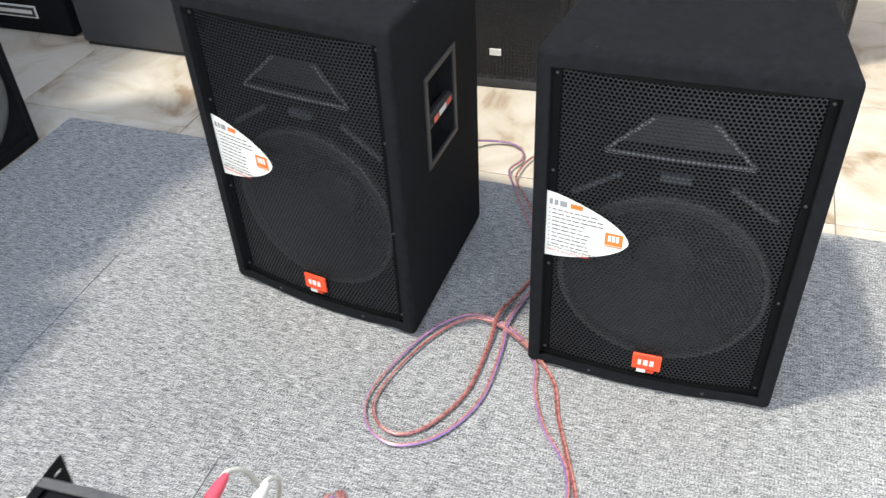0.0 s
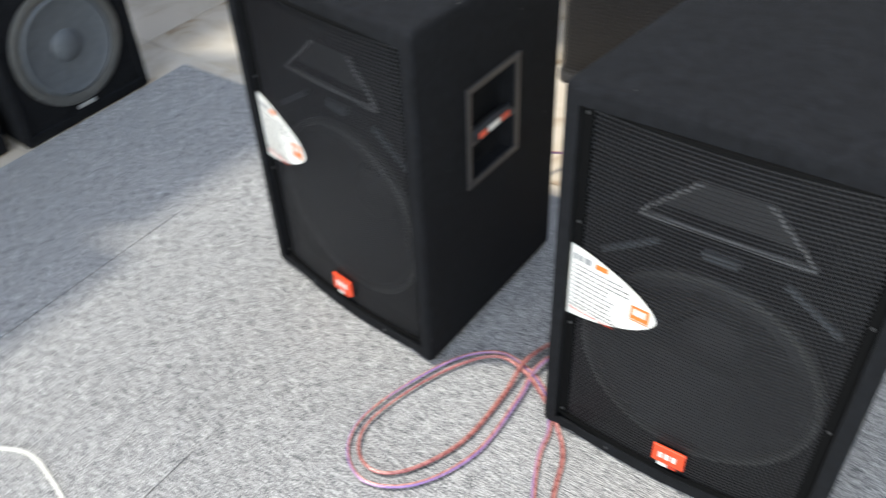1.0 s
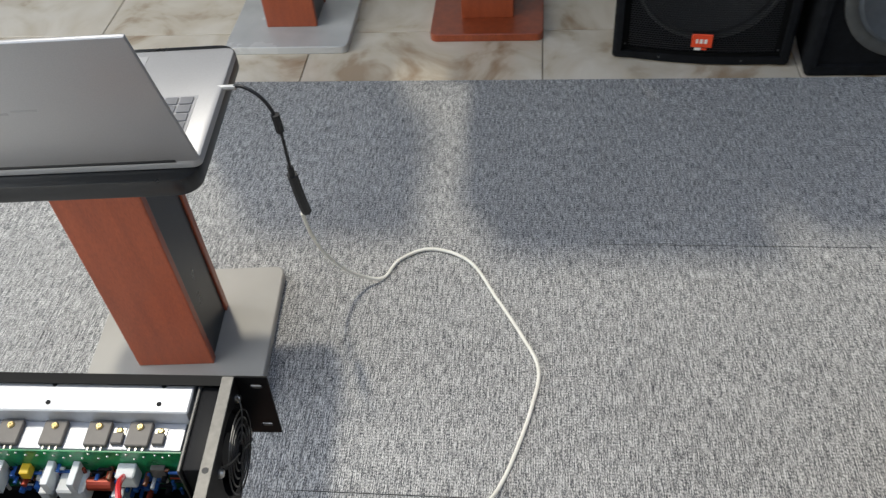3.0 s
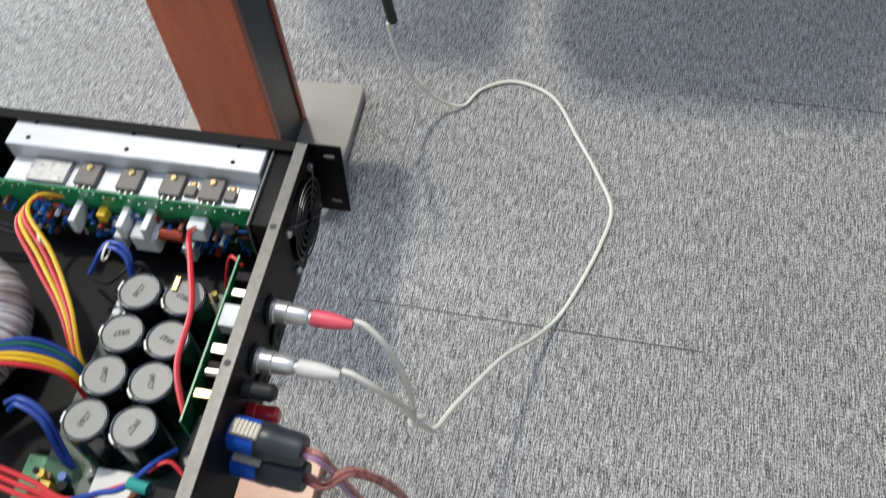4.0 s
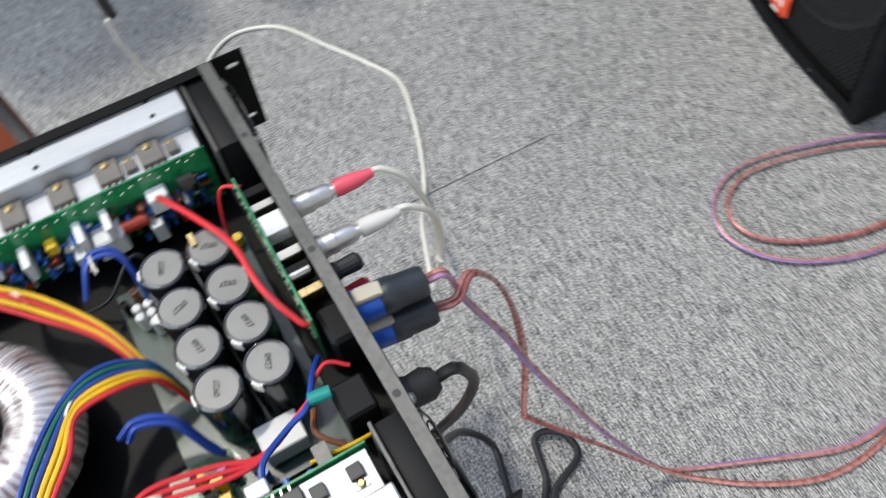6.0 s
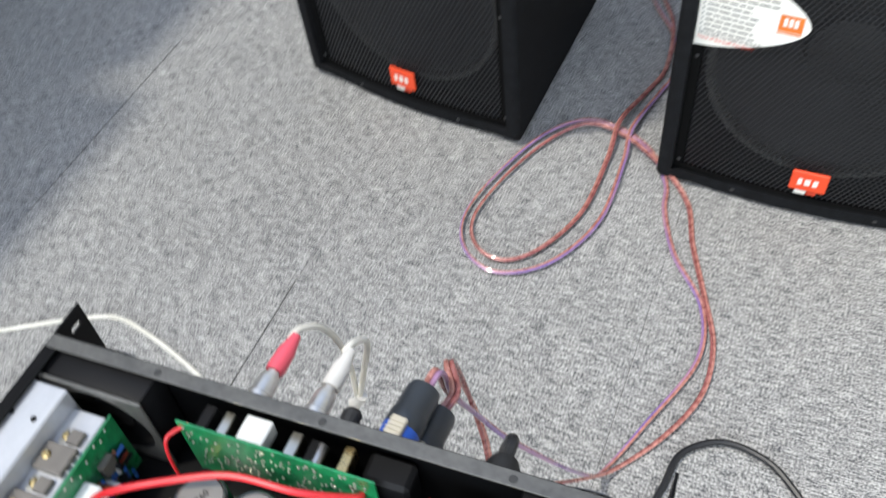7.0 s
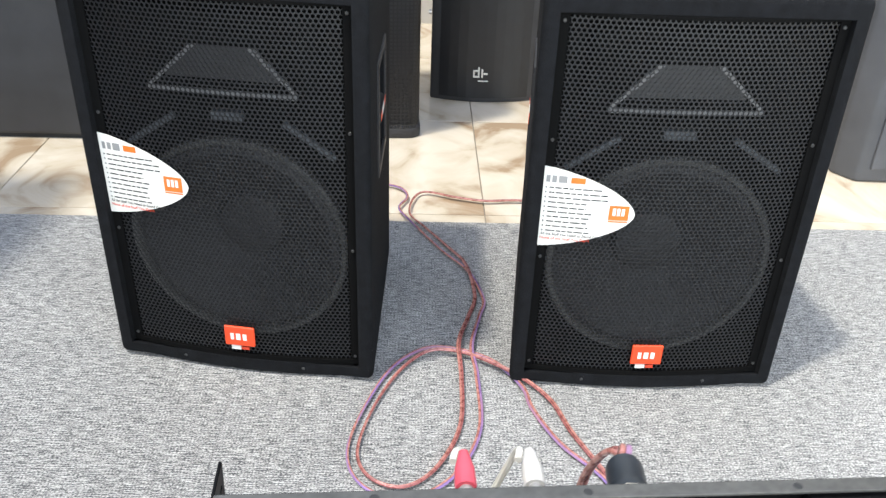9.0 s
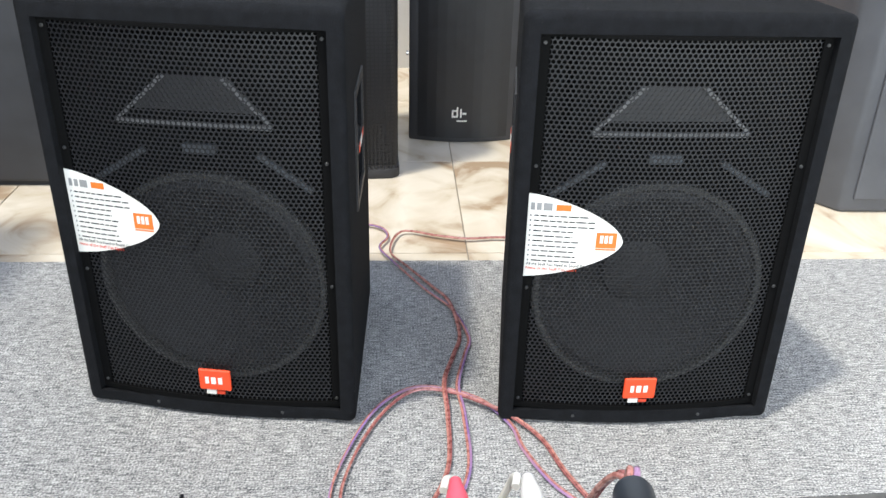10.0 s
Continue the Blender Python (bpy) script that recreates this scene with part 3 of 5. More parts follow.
    part("woofer_ring", lathe([(0.174, 0), (0.188, 0), (0.188, 0.013), (0.185, 0.016), (0.178, 0.015), (0.174, 0.008)], front, 48, close=True), M_RING, e, smooth=True)
    part("woofer_cone", lathe([(0.174, 0.006), (0.162, 0.013), (0.148, 0.004), (0.110, -0.030), (0.064, -0.066), (0.062, -0.062), (0.056, -0.052), (0.034, -0.044), (0, -0.040)], front, 48), M_CONE, e, smooth=True)
    # orange badge low on the grille
    bd = box(-0.027, 0.027, -0.010, -0.005, 0.058, 0.098, 0.0015, 1)
    badge = part("badge", bd, M_ORANGE, e, "orange rectangular badge with white mark")
    for x, w in ((-0.016, 0.006), (-0.006, 0.008), (0.006, 0.007)):
        part("badge_mark", box(x, x + w, -0.0106, -0.0099, 0.071, 0.084), M_WHITE, badge)
    part("badge_tail", box(-0.017, 0.000, -0.008, -0.005, 0.048, 0.056, 0.0005, 1), M_WHITE, badge)
    part("badge_tail_red", box(0.001, 0.015, -0.008, -0.005, 0.049, 0.055, 0.0005, 1), M_REDINK, badge)
    first = None
    for sx in (-0.2005, 0.2005):
        for z in (0.047, 0.262, 0.468, 0.650):
            mm = pose(sx, 0.0125, z, 90)
            if first is None:
                first = part("screw", lathe([(0.0029, 0), (0.0029, 0.0010), (0.0022, 0.0017), (0.0007, 0.0017), (0, 0.0008)], None, 10), M_DULL, e, "steel screw head")
                first.matrix_basis = mm
            else:
                share("screw", first, mm, e)
    for sx in (-0.107, 0.110):
        share("screw", first, pose(sx, -0.0035, 0.019, 90), e)
    for s in (-1, 1):
        mm = pose(s * (SW / 2 - 0.0275), 0.212, 0.440, 0, 0, s * tilt)
        fr = bmesh.new()
        for q in ((-0.082, 0.082, 0.088, 0.101), (-0.082, 0.082, -0.101, -0.088), (-0.082, -0.068, -0.088, 0.088), (0.068, 0.082, -0.088, 0.088)):
            box(-0.002, 0.003, q[0], q[1], q[2], q[3], 0.001, 1, fr)
        if s < 0:
            fr.transform(Matrix.Scale(-1, 4, (1, 0, 0)))
            bmesh.ops.reverse_faces(fr, faces=fr.faces[:])
        hnd = part("handle_frame", fr, M_POCKET, e, "black plastic recessed handle frame")
        hnd.matrix_basis = mm
        bar = tube([(-0.012 * s, -0.077, -0.012), (-0.010 * s, 0, -0.008), (-0.012 * s, 0.077, -0.012)], 0.013, 10, 4)
        part("handle_grip", bar, M_POCKET, hnd)
        tg = box(0.001, 0.0035, -0.05, 0.05, -0.013, 0.005, 0.0005, 1)
        if s < 0:
            tg.transform(Matrix.Scale(-1, 4, (1, 0, 0)))
            bmesh.ops.reverse_faces(tg, faces=tg.faces[:])
        part("handle_tag", tg, M_INK, hnd)
        for ya, yb, mt in ((-0.048, -0.026, M_ORANGE), (-0.020, 0.016, M_WHITE), (0.020, 0.046, M_REDINK)):
            ts = box(0.0035, 0.0042, ya, yb, -0.010, 0.002)
            if s < 0:
                ts.transform(Matrix.Scale(-1, 4, (1, 0, 0)))
                bmesh.ops.reverse_faces(ts, faces=ts.faces[:])
            part("tag_mark", ts, mt, hnd)
    part("jack_plate", box(-0.07, 0.07, SD - 0.001, SD + 0.004, 0.12, 0.22, 0.001, 1), M_POCKET, e)
    first = None
    for sx in (-0.15, 0.15):
        for y in (0.06, 0.38):
            if first is None:
                first = part("foot", lathe([(0, 0), (0.014, 0), (0.016, 0.005), (0, 0.005)], pose(sx, y, 0), 14), M_ROUND, e)
            else:
                share("foot", first, pose(sx + 0.15, y - 0.06, 0), e)
    if with_label:
        sticker(e, 0.0135)
    return e


ANGLE_A = math.degrees(math.atan2(-0.077, 0.471))
spk_a = jrx(pose(-0.4735, 0.0375, 0, 0, 0, ANGLE_A), "black felt-covered loudspeaker with white label, turned slightly on the carpet")
spk_b = copy_thing(spk_a, pose(0.2335, 0, 0))
tagged(spk_b, "black felt-covered loudspeaker with white label, standing square on the carpet")
for child in spk_a.children:
    if child.name.startswith("paper_label"):
        child.location.z = 0.009
S12 = Matrix.Diagonal((0.88, 0.88, 0.88, 1))
spk_c = copy_thing(spk_a, pose(-1.643, -0.180, -0.006, 0, 0, 84) @ S12)
tagged(spk_c, "smaller black loudspeaker with orange badge on the tiles by the carpet")
# two more on top, never in view, added to cast shadow on the carpet
spk_c2 = copy_thing(spk_a, pose(-1.640, -0.185, -0.006 + 0.695 * 0.88, 0, 0, 87) @ S12)
tagged(spk_c2, "unseen smaller black loudspeaker added to the stack to shade the carpet")
spk_c3 = copy_thing(spk_a, pose(-1.635, -0.185, -0.006 + 1.39 * 0.88, 0, 0, 89) @ S12)
tagged(spk_c3, "unseen smaller black loudspeaker added on top to lengthen the shadow")


# ---- other loudspeakers round the carpet ----
def woofer_box(m, w, d, h, label):
    e = thing("woofer_cabinet", m, label, "loudspeaker")
    cut = box(-w / 2 + 0.022, w / 2 - 0.022, -0.05, 0.012, 0.03, h - 0.03)
    part("cabinet", carve(prism([(-w / 2, 0), (w / 2, 0), (w / 2 - 0.03, d), (-w / 2 + 0.03, d)], 0.0, h, 0.012, 3), [cut]), M_FELT, e, smooth=True)
    front = Matrix.Translation((0, 0.012, 0.215)) @ Matrix.Rotation(radians(90), 4, "X")
    part("woofer_frame", lathe([(0.138, 0), (0.165, 0), (0.165, 0.008), (0.158, 0.012), (0.142, 0.010), (0.136, 0.004)], front, 48, close=True), M_RING, e, smooth=True)
    part("woofer_cone", lathe([(0.138, 0.005), (0.128, 0.011), (0.116, 0.004), (0.045, 0.001), (0.044, 0.003), (0.030, 0.013), (0.012, 0.018), (0, 0.019)], front, 48), M_PALECONE, e, "grey paper cone with a shiny dome", smooth=True)
    part("horn", lathe([(0.0, 0.001), (0.02, 0.001), (0.055, 0.010), (0.07, 0.010), (0.072, 0.0)], Matrix.Translation((0, 0.012, h - 0.14)) @ Matrix.Rotation(radians(90), 4, "X"), 36), M_HORN, e, smooth=True)
    part("badge", box(-0.028, 0.028, 0.006, 0.013, 0.034, 0.044, 0.001, 1), M_XLR, e, "small silver badge")
    return e


woofer_box(pose(-1.583, 0.262, -0.006, 0, 0, 90), 0.42, 0.40, 0.60, "black loudspeaker with an uncovered grey woofer on the tiles")
# the upper two are out of view, added to carry the carpet's shade north
woofer_box(pose(-1.590, 0.262, 0.594, 0, 0, 90), 0.42, 0.40, 0.60, "unseen black woofer loudspeaker added to the stack to shade the carpet")
woofer_box(pose(-1.586, 0.258, 1.194, 0, 0, 90), 0.42, 0.40, 0.60, "unseen black woofer loudspeaker added on top to lengthen the shadow")


def sub(m, w, d, h, label):
    """A big plain bass cabinet with a hand hole through its face."""
    e = thing("bass_cabinet", m, label, "loudspeaker")
    hole = box(-0.103, 0.000, -0.05, 0.22, 0.228, 0.402, 0.006, 2)
    part("cabinet", carve(box(-w / 2, w / 2, 0, d, 0.012, h, 0.012, 3), [hole]), M_PLAIN, e, "cabinet in dark grey textured paint", smooth=True)
    part("base", box(-w / 2 + 0.01, w / 2 - 0.01, 0.012, d - 0.012, 0, 0.012), M_ROUND, e)
    return e


TF = -0.006
sub(pose(-1.38, 1.050, TF, 0, 0, 0), 0.96, 0.6, 0.80, "large dark grey bass cabinet standing on the tiles")
wide = thing("stage_monitor", pose(-2.20, 1.09, TF), "black cabinet with a white-framed plate on the tiles", "loudspeaker")
part("cabinet", box(-0.27, 0.27, 0, 0.5, 0, 0.70, 0.012, 3), M_FELT, wide, smooth=True)
plate = part("name_plate", box(-0.05, 0.135, -0.004, 0.001, 0.060, 0.106, 0.001, 1), M_WHITE, wide, "white-framed black name plate")
part("plate_face", box(-0.044, 0.129, -0.0055, -0.0035, 0.066, 0.100), M_INK, plate)
part("plate_bar", box(-0.036, 0.118, -0.0065, -0.005, 0.076, 0.090), M_WHITE, plate)


def column(m, w, d, h, label, mark=True):
    """A tall loudspeaker with a rounded wrap-round grille on a plastic body."""
    e = thing("column_loudspeaker", m, label, "loudspeaker")
    part("body", prism(rounded(-w / 2, w / 2, 0.03, d, 0.03), 0.0, h, 0.004, 2), M_PLAIN, e, smooth=True)
    part("plinth", prism(rounded(-w / 2 - 0.003, w / 2 + 0.003, 0.0, d - 0.02, 0.035), 0.0, 0.03, 0.004, 2), M_PLAIN, e, smooth=True)
    # wrap-round grille with punched holes
    line = [(-w / 2 + 0.001, 0.09), (-w / 2 + 0.001, 0.035)] + [(-w / 2 + 0.035 - 0.034 * math.cos(radians(a)), 0.035 - 0.034 * math.sin(radians(a))) for a in (22, 45, 67, 90)]
    line = line + [(-x, y) for x, y in reversed(line)]
    pts, lens = [Vector((x, y)) for x, y in line], [0.0]
    for a, b in zip(pts, pts[1:]):
        lens.append(lens[-1] + (b - a).length)

    def on(s):
        s = min(max(s, 0), lens[-1] - 1e-6)
        for i in range(len(pts) - 1):
            if s <= lens[i + 1]:
                return pts[i].lerp(pts[i + 1], (s - lens[i]) / max(1e-9, lens[i + 1] - lens[i]))
        return pts[-1]

    verts, faces = [], []
    pitch = 0.011
    for j in range(int((h - 0.04) / pitch)):
        for i in range(int(lens[-1] / pitch)):
            s0, z0 = i * pitch, 0.03 + j * pitch
            base = len(verts)
            for k in (0.0, 0.16):
                for ds, dz in ((k, k), (1 - k, k), (1 - k, 1 - k), (k, 1 - k)):
                    p = on(s0 + ds * pitch)
                    verts.append((p.x, p.y, z0 + dz * pitch))
            for k in range(4):
                faces.append((base + k, base + (k + 1) % 4, base + 4 + (k + 1) % 4, base + 4 + k))
    me = bpy.data.meshes.new("grille")
    me.from_pydata(verts, [], faces)
    me.materials.append(M_GRILLE)
    g = new("grille", me)
    g.parent = e
    if mark:
        part("mark", box(MARK[0], MARK[1], -0.0035, 0.0005, MARK[2], MARK[3], 0.001, 1), M_WHITE, e, "small white mark low on the grille")
    return e


MARK = (-0.03, 0.006, 0.11, 0.132)
column(pose(-0.362, 1.100, TF, 0, 0, 3), 0.40, 0.42, 0.95, "black loudspeaker with a rounded wrap-round grille on the tiles")

# a loudspeaker whose front is curved in plan, with a small white mark
dk = thing("curved_loudspeaker", pose(0.040, 1.447, TF), "black loudspeaker with a curved front and white mark on the tiles", "loudspeaker")
arc = [(-0.17 + 0.34 * k / 12, -0.035 * (1 - ((k - 6) / 6) ** 2)) for k in range(13)]
part("body", prism(arc + [(0.13, 0.38), (-0.13, 0.38)], 0.0, 0.85, 0.006, 2), M_PLAIN, dk, smooth=True)
gb = bmesh.new()
pv = None
for x, y in arc[1:-1]:
    c = [gb.verts.new((x, y - 0.004, z)) for z in (0.016, 0.83)]
    if pv:
        gb.faces.new((pv[0], c[0], c[1], pv[1]))
    pv = c
gr = part("front_grille", gb, M_GRILLE, dk)
gr.modifiers.new("thick", "SOLIDIFY").thickness = 0.003
mk = bmesh.new()
for q in ((-0.036, -0.031, 0.087, 0.107), (-0.036, -0.018, 0.085, 0.090), (-0.036, -0.018, 0.104, 0.109), (-0.021, -0.016, 0.085, 0.118), (-0.010, -0.005, 0.085, 0.112), (-0.003, 0.010, 0.0945, 0.100), (-0.02, 0.012, 0.072, 0.075)):
    box(q[0], q[1], -0.042, -0.0385, q[2], q[3], bm=mk)
part("mark", mk, M_WHITE, dk, "white mark")
part("side_knob", rod((-0.171, 0.03, 0.27), (-0.178, 0.03, 0.27), 0.008), M_SCREW, dk)

# tall cabinet with a chamfered corner
ec = thing("tall_loudspeaker", pose(1.318, 0.872, TF, 0, 0, -1), "tall charcoal loudspeaker with chamfered corners on the tiles", "loudspeaker")
part("cabinet", prism([(-0.30, 0), (0.30, 0), (0.34, 0.05), (0.30, 0.5), (-0.30, 0.5), (-0.345, 0.06)], 0.0, 1.0, 0.012, 3), M_CHARCOAL, ec, smooth=True)
part("front_grille", box(-0.27, 0.27, -0.008, 0.002, 0.04, 0.96, 0.004, 2), M_CHARCOAL, ec)
column(pose(0.465, 1.45, TF, 0, 0, 2), 0.33, 0.40, 0.95, "slim black loudspeaker with a wrap-round grille on the tiles", False)
e2 = thing("wooden_cabinet", pose(1.11, 1.56, TF), "brown wooden cabinet with a black plinth on the tiles", "cabinet")
part("body", box(-0.24, 0.10, 0.0, 0.4, 0.112, 1.1, 0.006, 2), M_WOODPALE, e2)
part("plinth", box(-0.238, 0.098, 0.004, 0.396, 0, 0.112, 0.004, 2), M_BLACKLAM, e2, "black plinth")


# ---- stands ----
def stand(m, label, top_mat, base_mat, w=0.31, h=0.525, tw=0.38, td=0.34, post=0.135):
    """A square base plate, a post of two veneered boards with a black core, and a top board."""
    e = thing("loudspeaker_stand", m, label, "stand", "wooden loudspeaker stands")
    part("base_plate", prism(rounded(-w / 2, w / 2, -w / 2, w / 2, 0.018), 0.0, 0.022, 0.002, 1), base_mat, e, smooth=True)
    part("core", box(-0.052, 0.052, -post / 2 + 0.004, post / 2 - 0.004, 0.022, h - 0.028), M_BLACKLAM, e, "black recessed core")
    for s in (-1, 1):
        part("board", box(min(s * 0.052, s * 0.068), max(s * 0.052, s * 0.068), -post / 2, post / 2, 0.022, h - 0.028, 0.002, 2), M_WOOD, e, "reddish-brown veneered board")
    part("top_board", prism(rounded(-td / 2, td / 2, -tw / 2, tw / 2, 0.03), h - 0.028, h, 0.004, 2), top_mat, e, smooth=True)
    return e


stand(pose(-0.771, -1.193, 0, 0, 0, 4), "reddish-brown wooden stand with grey base plate and black top", M_BLACKLAM, M_PLATE, w=0.32, tw=0.39, td=0.305)
stand(pose(-0.045, -1.062, 0, 0, 0, 2), "brown wooden stand carrying the open amplifier", M_BLACKLAM, M_WOODPALE, w=0.335, h=0.5085, tw=0.30, td=0.30)
stand(pose(-1.865, -1.210, TF, 0, 0, 0), "wooden stand with pale base plate at the carpet edge", M_BLACKLAM, M_PALEPLATE, w=0.325)
stand(pose(-1.895, -0.695, TF, 0, 0, 0), "wooden stand with reddish-brown base plate at the carpet edge", M_BLACKLAM, M_WOOD, w=0.29)
# unseen boxes, sized so their shadows leave one lit strip on the carpet
for y, w, h, x, z in ((-1.275, 0.35, 1.0, -1.52, 0.525), (-0.665, 0.33, 0.55, -1.50, 0.525), (-0.67, 0.54, 0.50, -1.49, 1.075)):
    e = thing("bookshelf_loudspeaker", pose(x, y, TF + z, 0, 0, 90), "unseen black loudspeaker added on a wooden stand to shade the carpet", "loudspeaker")
    part("cabinet", box(-w / 2, w / 2, 0, 0.36, 0, h, 0.01, 2), M_FELT, e, smooth=True)
    fr = Matrix.Translation((0, 0.001, h * 0.36)) @ Matrix.Rotation(radians(90), 4, "X")
    part("woofer", lathe([(0.105, 0), (0.12, 0.0), (0.12, 0.006), (0.105, 0.008), (0.095, 0.003), (0.03, 0.001), (0.02, 0.008), (0, 0.010)], fr, 36), M_CONE, e, smooth=True)

# ---- laptop ----
lap = thing("laptop", pose(-0.653, -0.984, 0.525, 0, 0, 4.0), "silver aluminium laptop, open, on the black stand top", "laptop")
LW, LD, TH = 0.36, 0.25, 0.016
part("base", prism(rounded(-LD, 0, -LW, 0, 0.012), 0.001, TH, 0.003, 2), M_ALU, lap, smooth=True)
kb = part("keyboard_well", box(-0.135, -0.022, -LW + 0.03, -0.03, TH - 0.0003, TH + 0.0006), M_ALU, lap)
key = None
for r in range(6):
    for c in range(14):
        w = 0.0185
        y = -0.034 - c * 0.0212
        x = -0.030 - r * 0.0185
        if key is None:
            key = part("key", box(-0.0078, 0.0078, -w / 2, w / 2, 0, 0.0016, 0.0006, 1), M_KEY, kb)
            key.matrix_basis = pose(x, y - w / 2, TH + 0.0007)
        else:
            share("key", key, pose(x, y - w / 2, TH + 0.0007), kb)
part("touchpad", box(-0.235, -0.150, -0.235, -0.125, TH - 0.0002, TH + 0.0005), M_ALU, lap)
lid = part("lid", box(0, 0.007, -LW, 0, 0, 0.236, 0.0028, 2), M_ALU, lap, "plain silver lid back", smooth=True)
lid.matrix_basis = pose(-0.007, 0, TH - 0.002, 0, 17.5, 0)
part("screen", box(-0.0012, 0.0, -LW + 0.008, -0.008, 0.012, 0.228), M_SCREEN, lid)
mk = bmesh.new()
for q in ((-0.205, -0.198, 0.115, 0.131), (-0.198, -0.186, 0.115, 0.119), (-0.180, -0.150, 0.120, 0.123)):
    box(0.007, 0.0074, q[0], q[1], q[2], q[3], bm=mk)
part("lid_mark", mk, mat("lid_mark_grey", (0.42, 0.42, 0.43), 0.4, metal=0.6), lid)
part("hinge", rod((-0.004, -LW + 0.03, TH), (-0.004, -0.03, TH), 0.006, 12), M_BLACKLAM, lap)


# ---- the open power amplifier ----
AMP = pose(-0.0702, -0.8211, 0.5055, -3.45, 0.64, 3.24) @ Matrix.Scale(1.0325, 4)
AH = 0.091
UL, UR, DEPTH = -0.211, 0.214, 0.40
amp = thing("power_amplifier", AMP, "black rack power amplifier with its lid off, on a wooden stand", "amplifier")


def amp_box(name, u0, u1, v0, v1, z0, z1, material, parent=amp, bevel=0.0, label="", seg=1):
    return part(name, box(u0, u1, -v1, -v0, z0, z1, bevel, seg), material, parent, label)


def W(u, v, z):
    """A place in the amplifier, in the room."""
    return AMP @ Vector((u, -v, z))


amp_box("bottom_plate", UL, UR, 0.002, DEPTH, 0.0, 0.002, M_CHASSIS)
amp_box("side_plate", UL - 0.0016, UL, 0.0, DEPTH, 0.0, AH - 0.001, M_CHASSIS)
amp_box("side_plate", UR, UR + 0.0016, 0.0, DEPTH, 0.0, AH - 0.001, M_CHASSIS)
for u0, u1 in ((UL, UL + 0.009), (UR - 0.009, UR)):
    amp_box("side_flange", u0, u1, 0.010, DEPTH - 0.004, AH - 0.0022, AH - 0.0006, M_CHASSIS)
front = amp_box("front_panel", UL - 0.028, UR + 0.028, DEPTH, DEPTH + 0.006, -0.001, AH + 0.001, M_CHASSIS, bevel=0.001)
for u in (UL - 0.02, UR + 0.02):
    part("front_handle", tube([(u, -DEPTH - 0.006, 0.015), (u, -DEPTH - 0.035, 0.02), (u, -DEPTH - 0.035, 0.07), (u, -DEPTH - 0.006, 0.075)], 0.005, 8, 6), M_CHASSIS, front)
rear_bm = box(UL, UR, -0.0016, 0.0, 0.0, AH)
holes = []
for u in (-0.165, 0.172):
    holes.append(lathe([(0, -0.02), (0.0375, -0.02), (0.0375, 0.02), (0, 0.02)], Matrix.Translation((u, 0, 0.0455)) @ Matrix.Rotation(radians(90), 4, "X"), 32))
rear = part("rear_panel", carve(rear_bm, holes), M_CHASSIS, amp, "black steel rear panel with fan openings")
fl = part("rear_flange", box(UL, UR, -0.0105, -0.0004, AH - 0.0016, AH + 0.0004, 0.0003, 1), M_PANEL, amp, "worn grey top flange of the rear panel")
scr = None
for u in (-0.122, 0.0, 0.125):
    if scr is None:
        scr = part("flange_hole", lathe([(0, 0.0006), (0.0026, 0.0006), (0.0030, 0.0003)], None, 12), M_INK, fl)
        scr.matrix_basis = pose(u, -0.006, AH)
    else:
        share("flange_hole", scr, pose(u, -0.006, AH), fl)
# rack ears that reach back from the sides
for u0, u1 in ((UL - 0.0016, UL + 0.0004), (UR, UR + 0.002)):
    slots = [box(u0 - 0.01, u1 + 0.01, 0.0110, 0.0215, z - 0.0028, z + 0.0028, 0.002, 2) for z in (0.015, 0.077)]
    part("rear_ear", carve(box(u0, u1, 0.0, 0.028, 0.0, AH, 0.0005, 1), slots), M_CHASSIS, amp, "black rear rack ear with two slots")


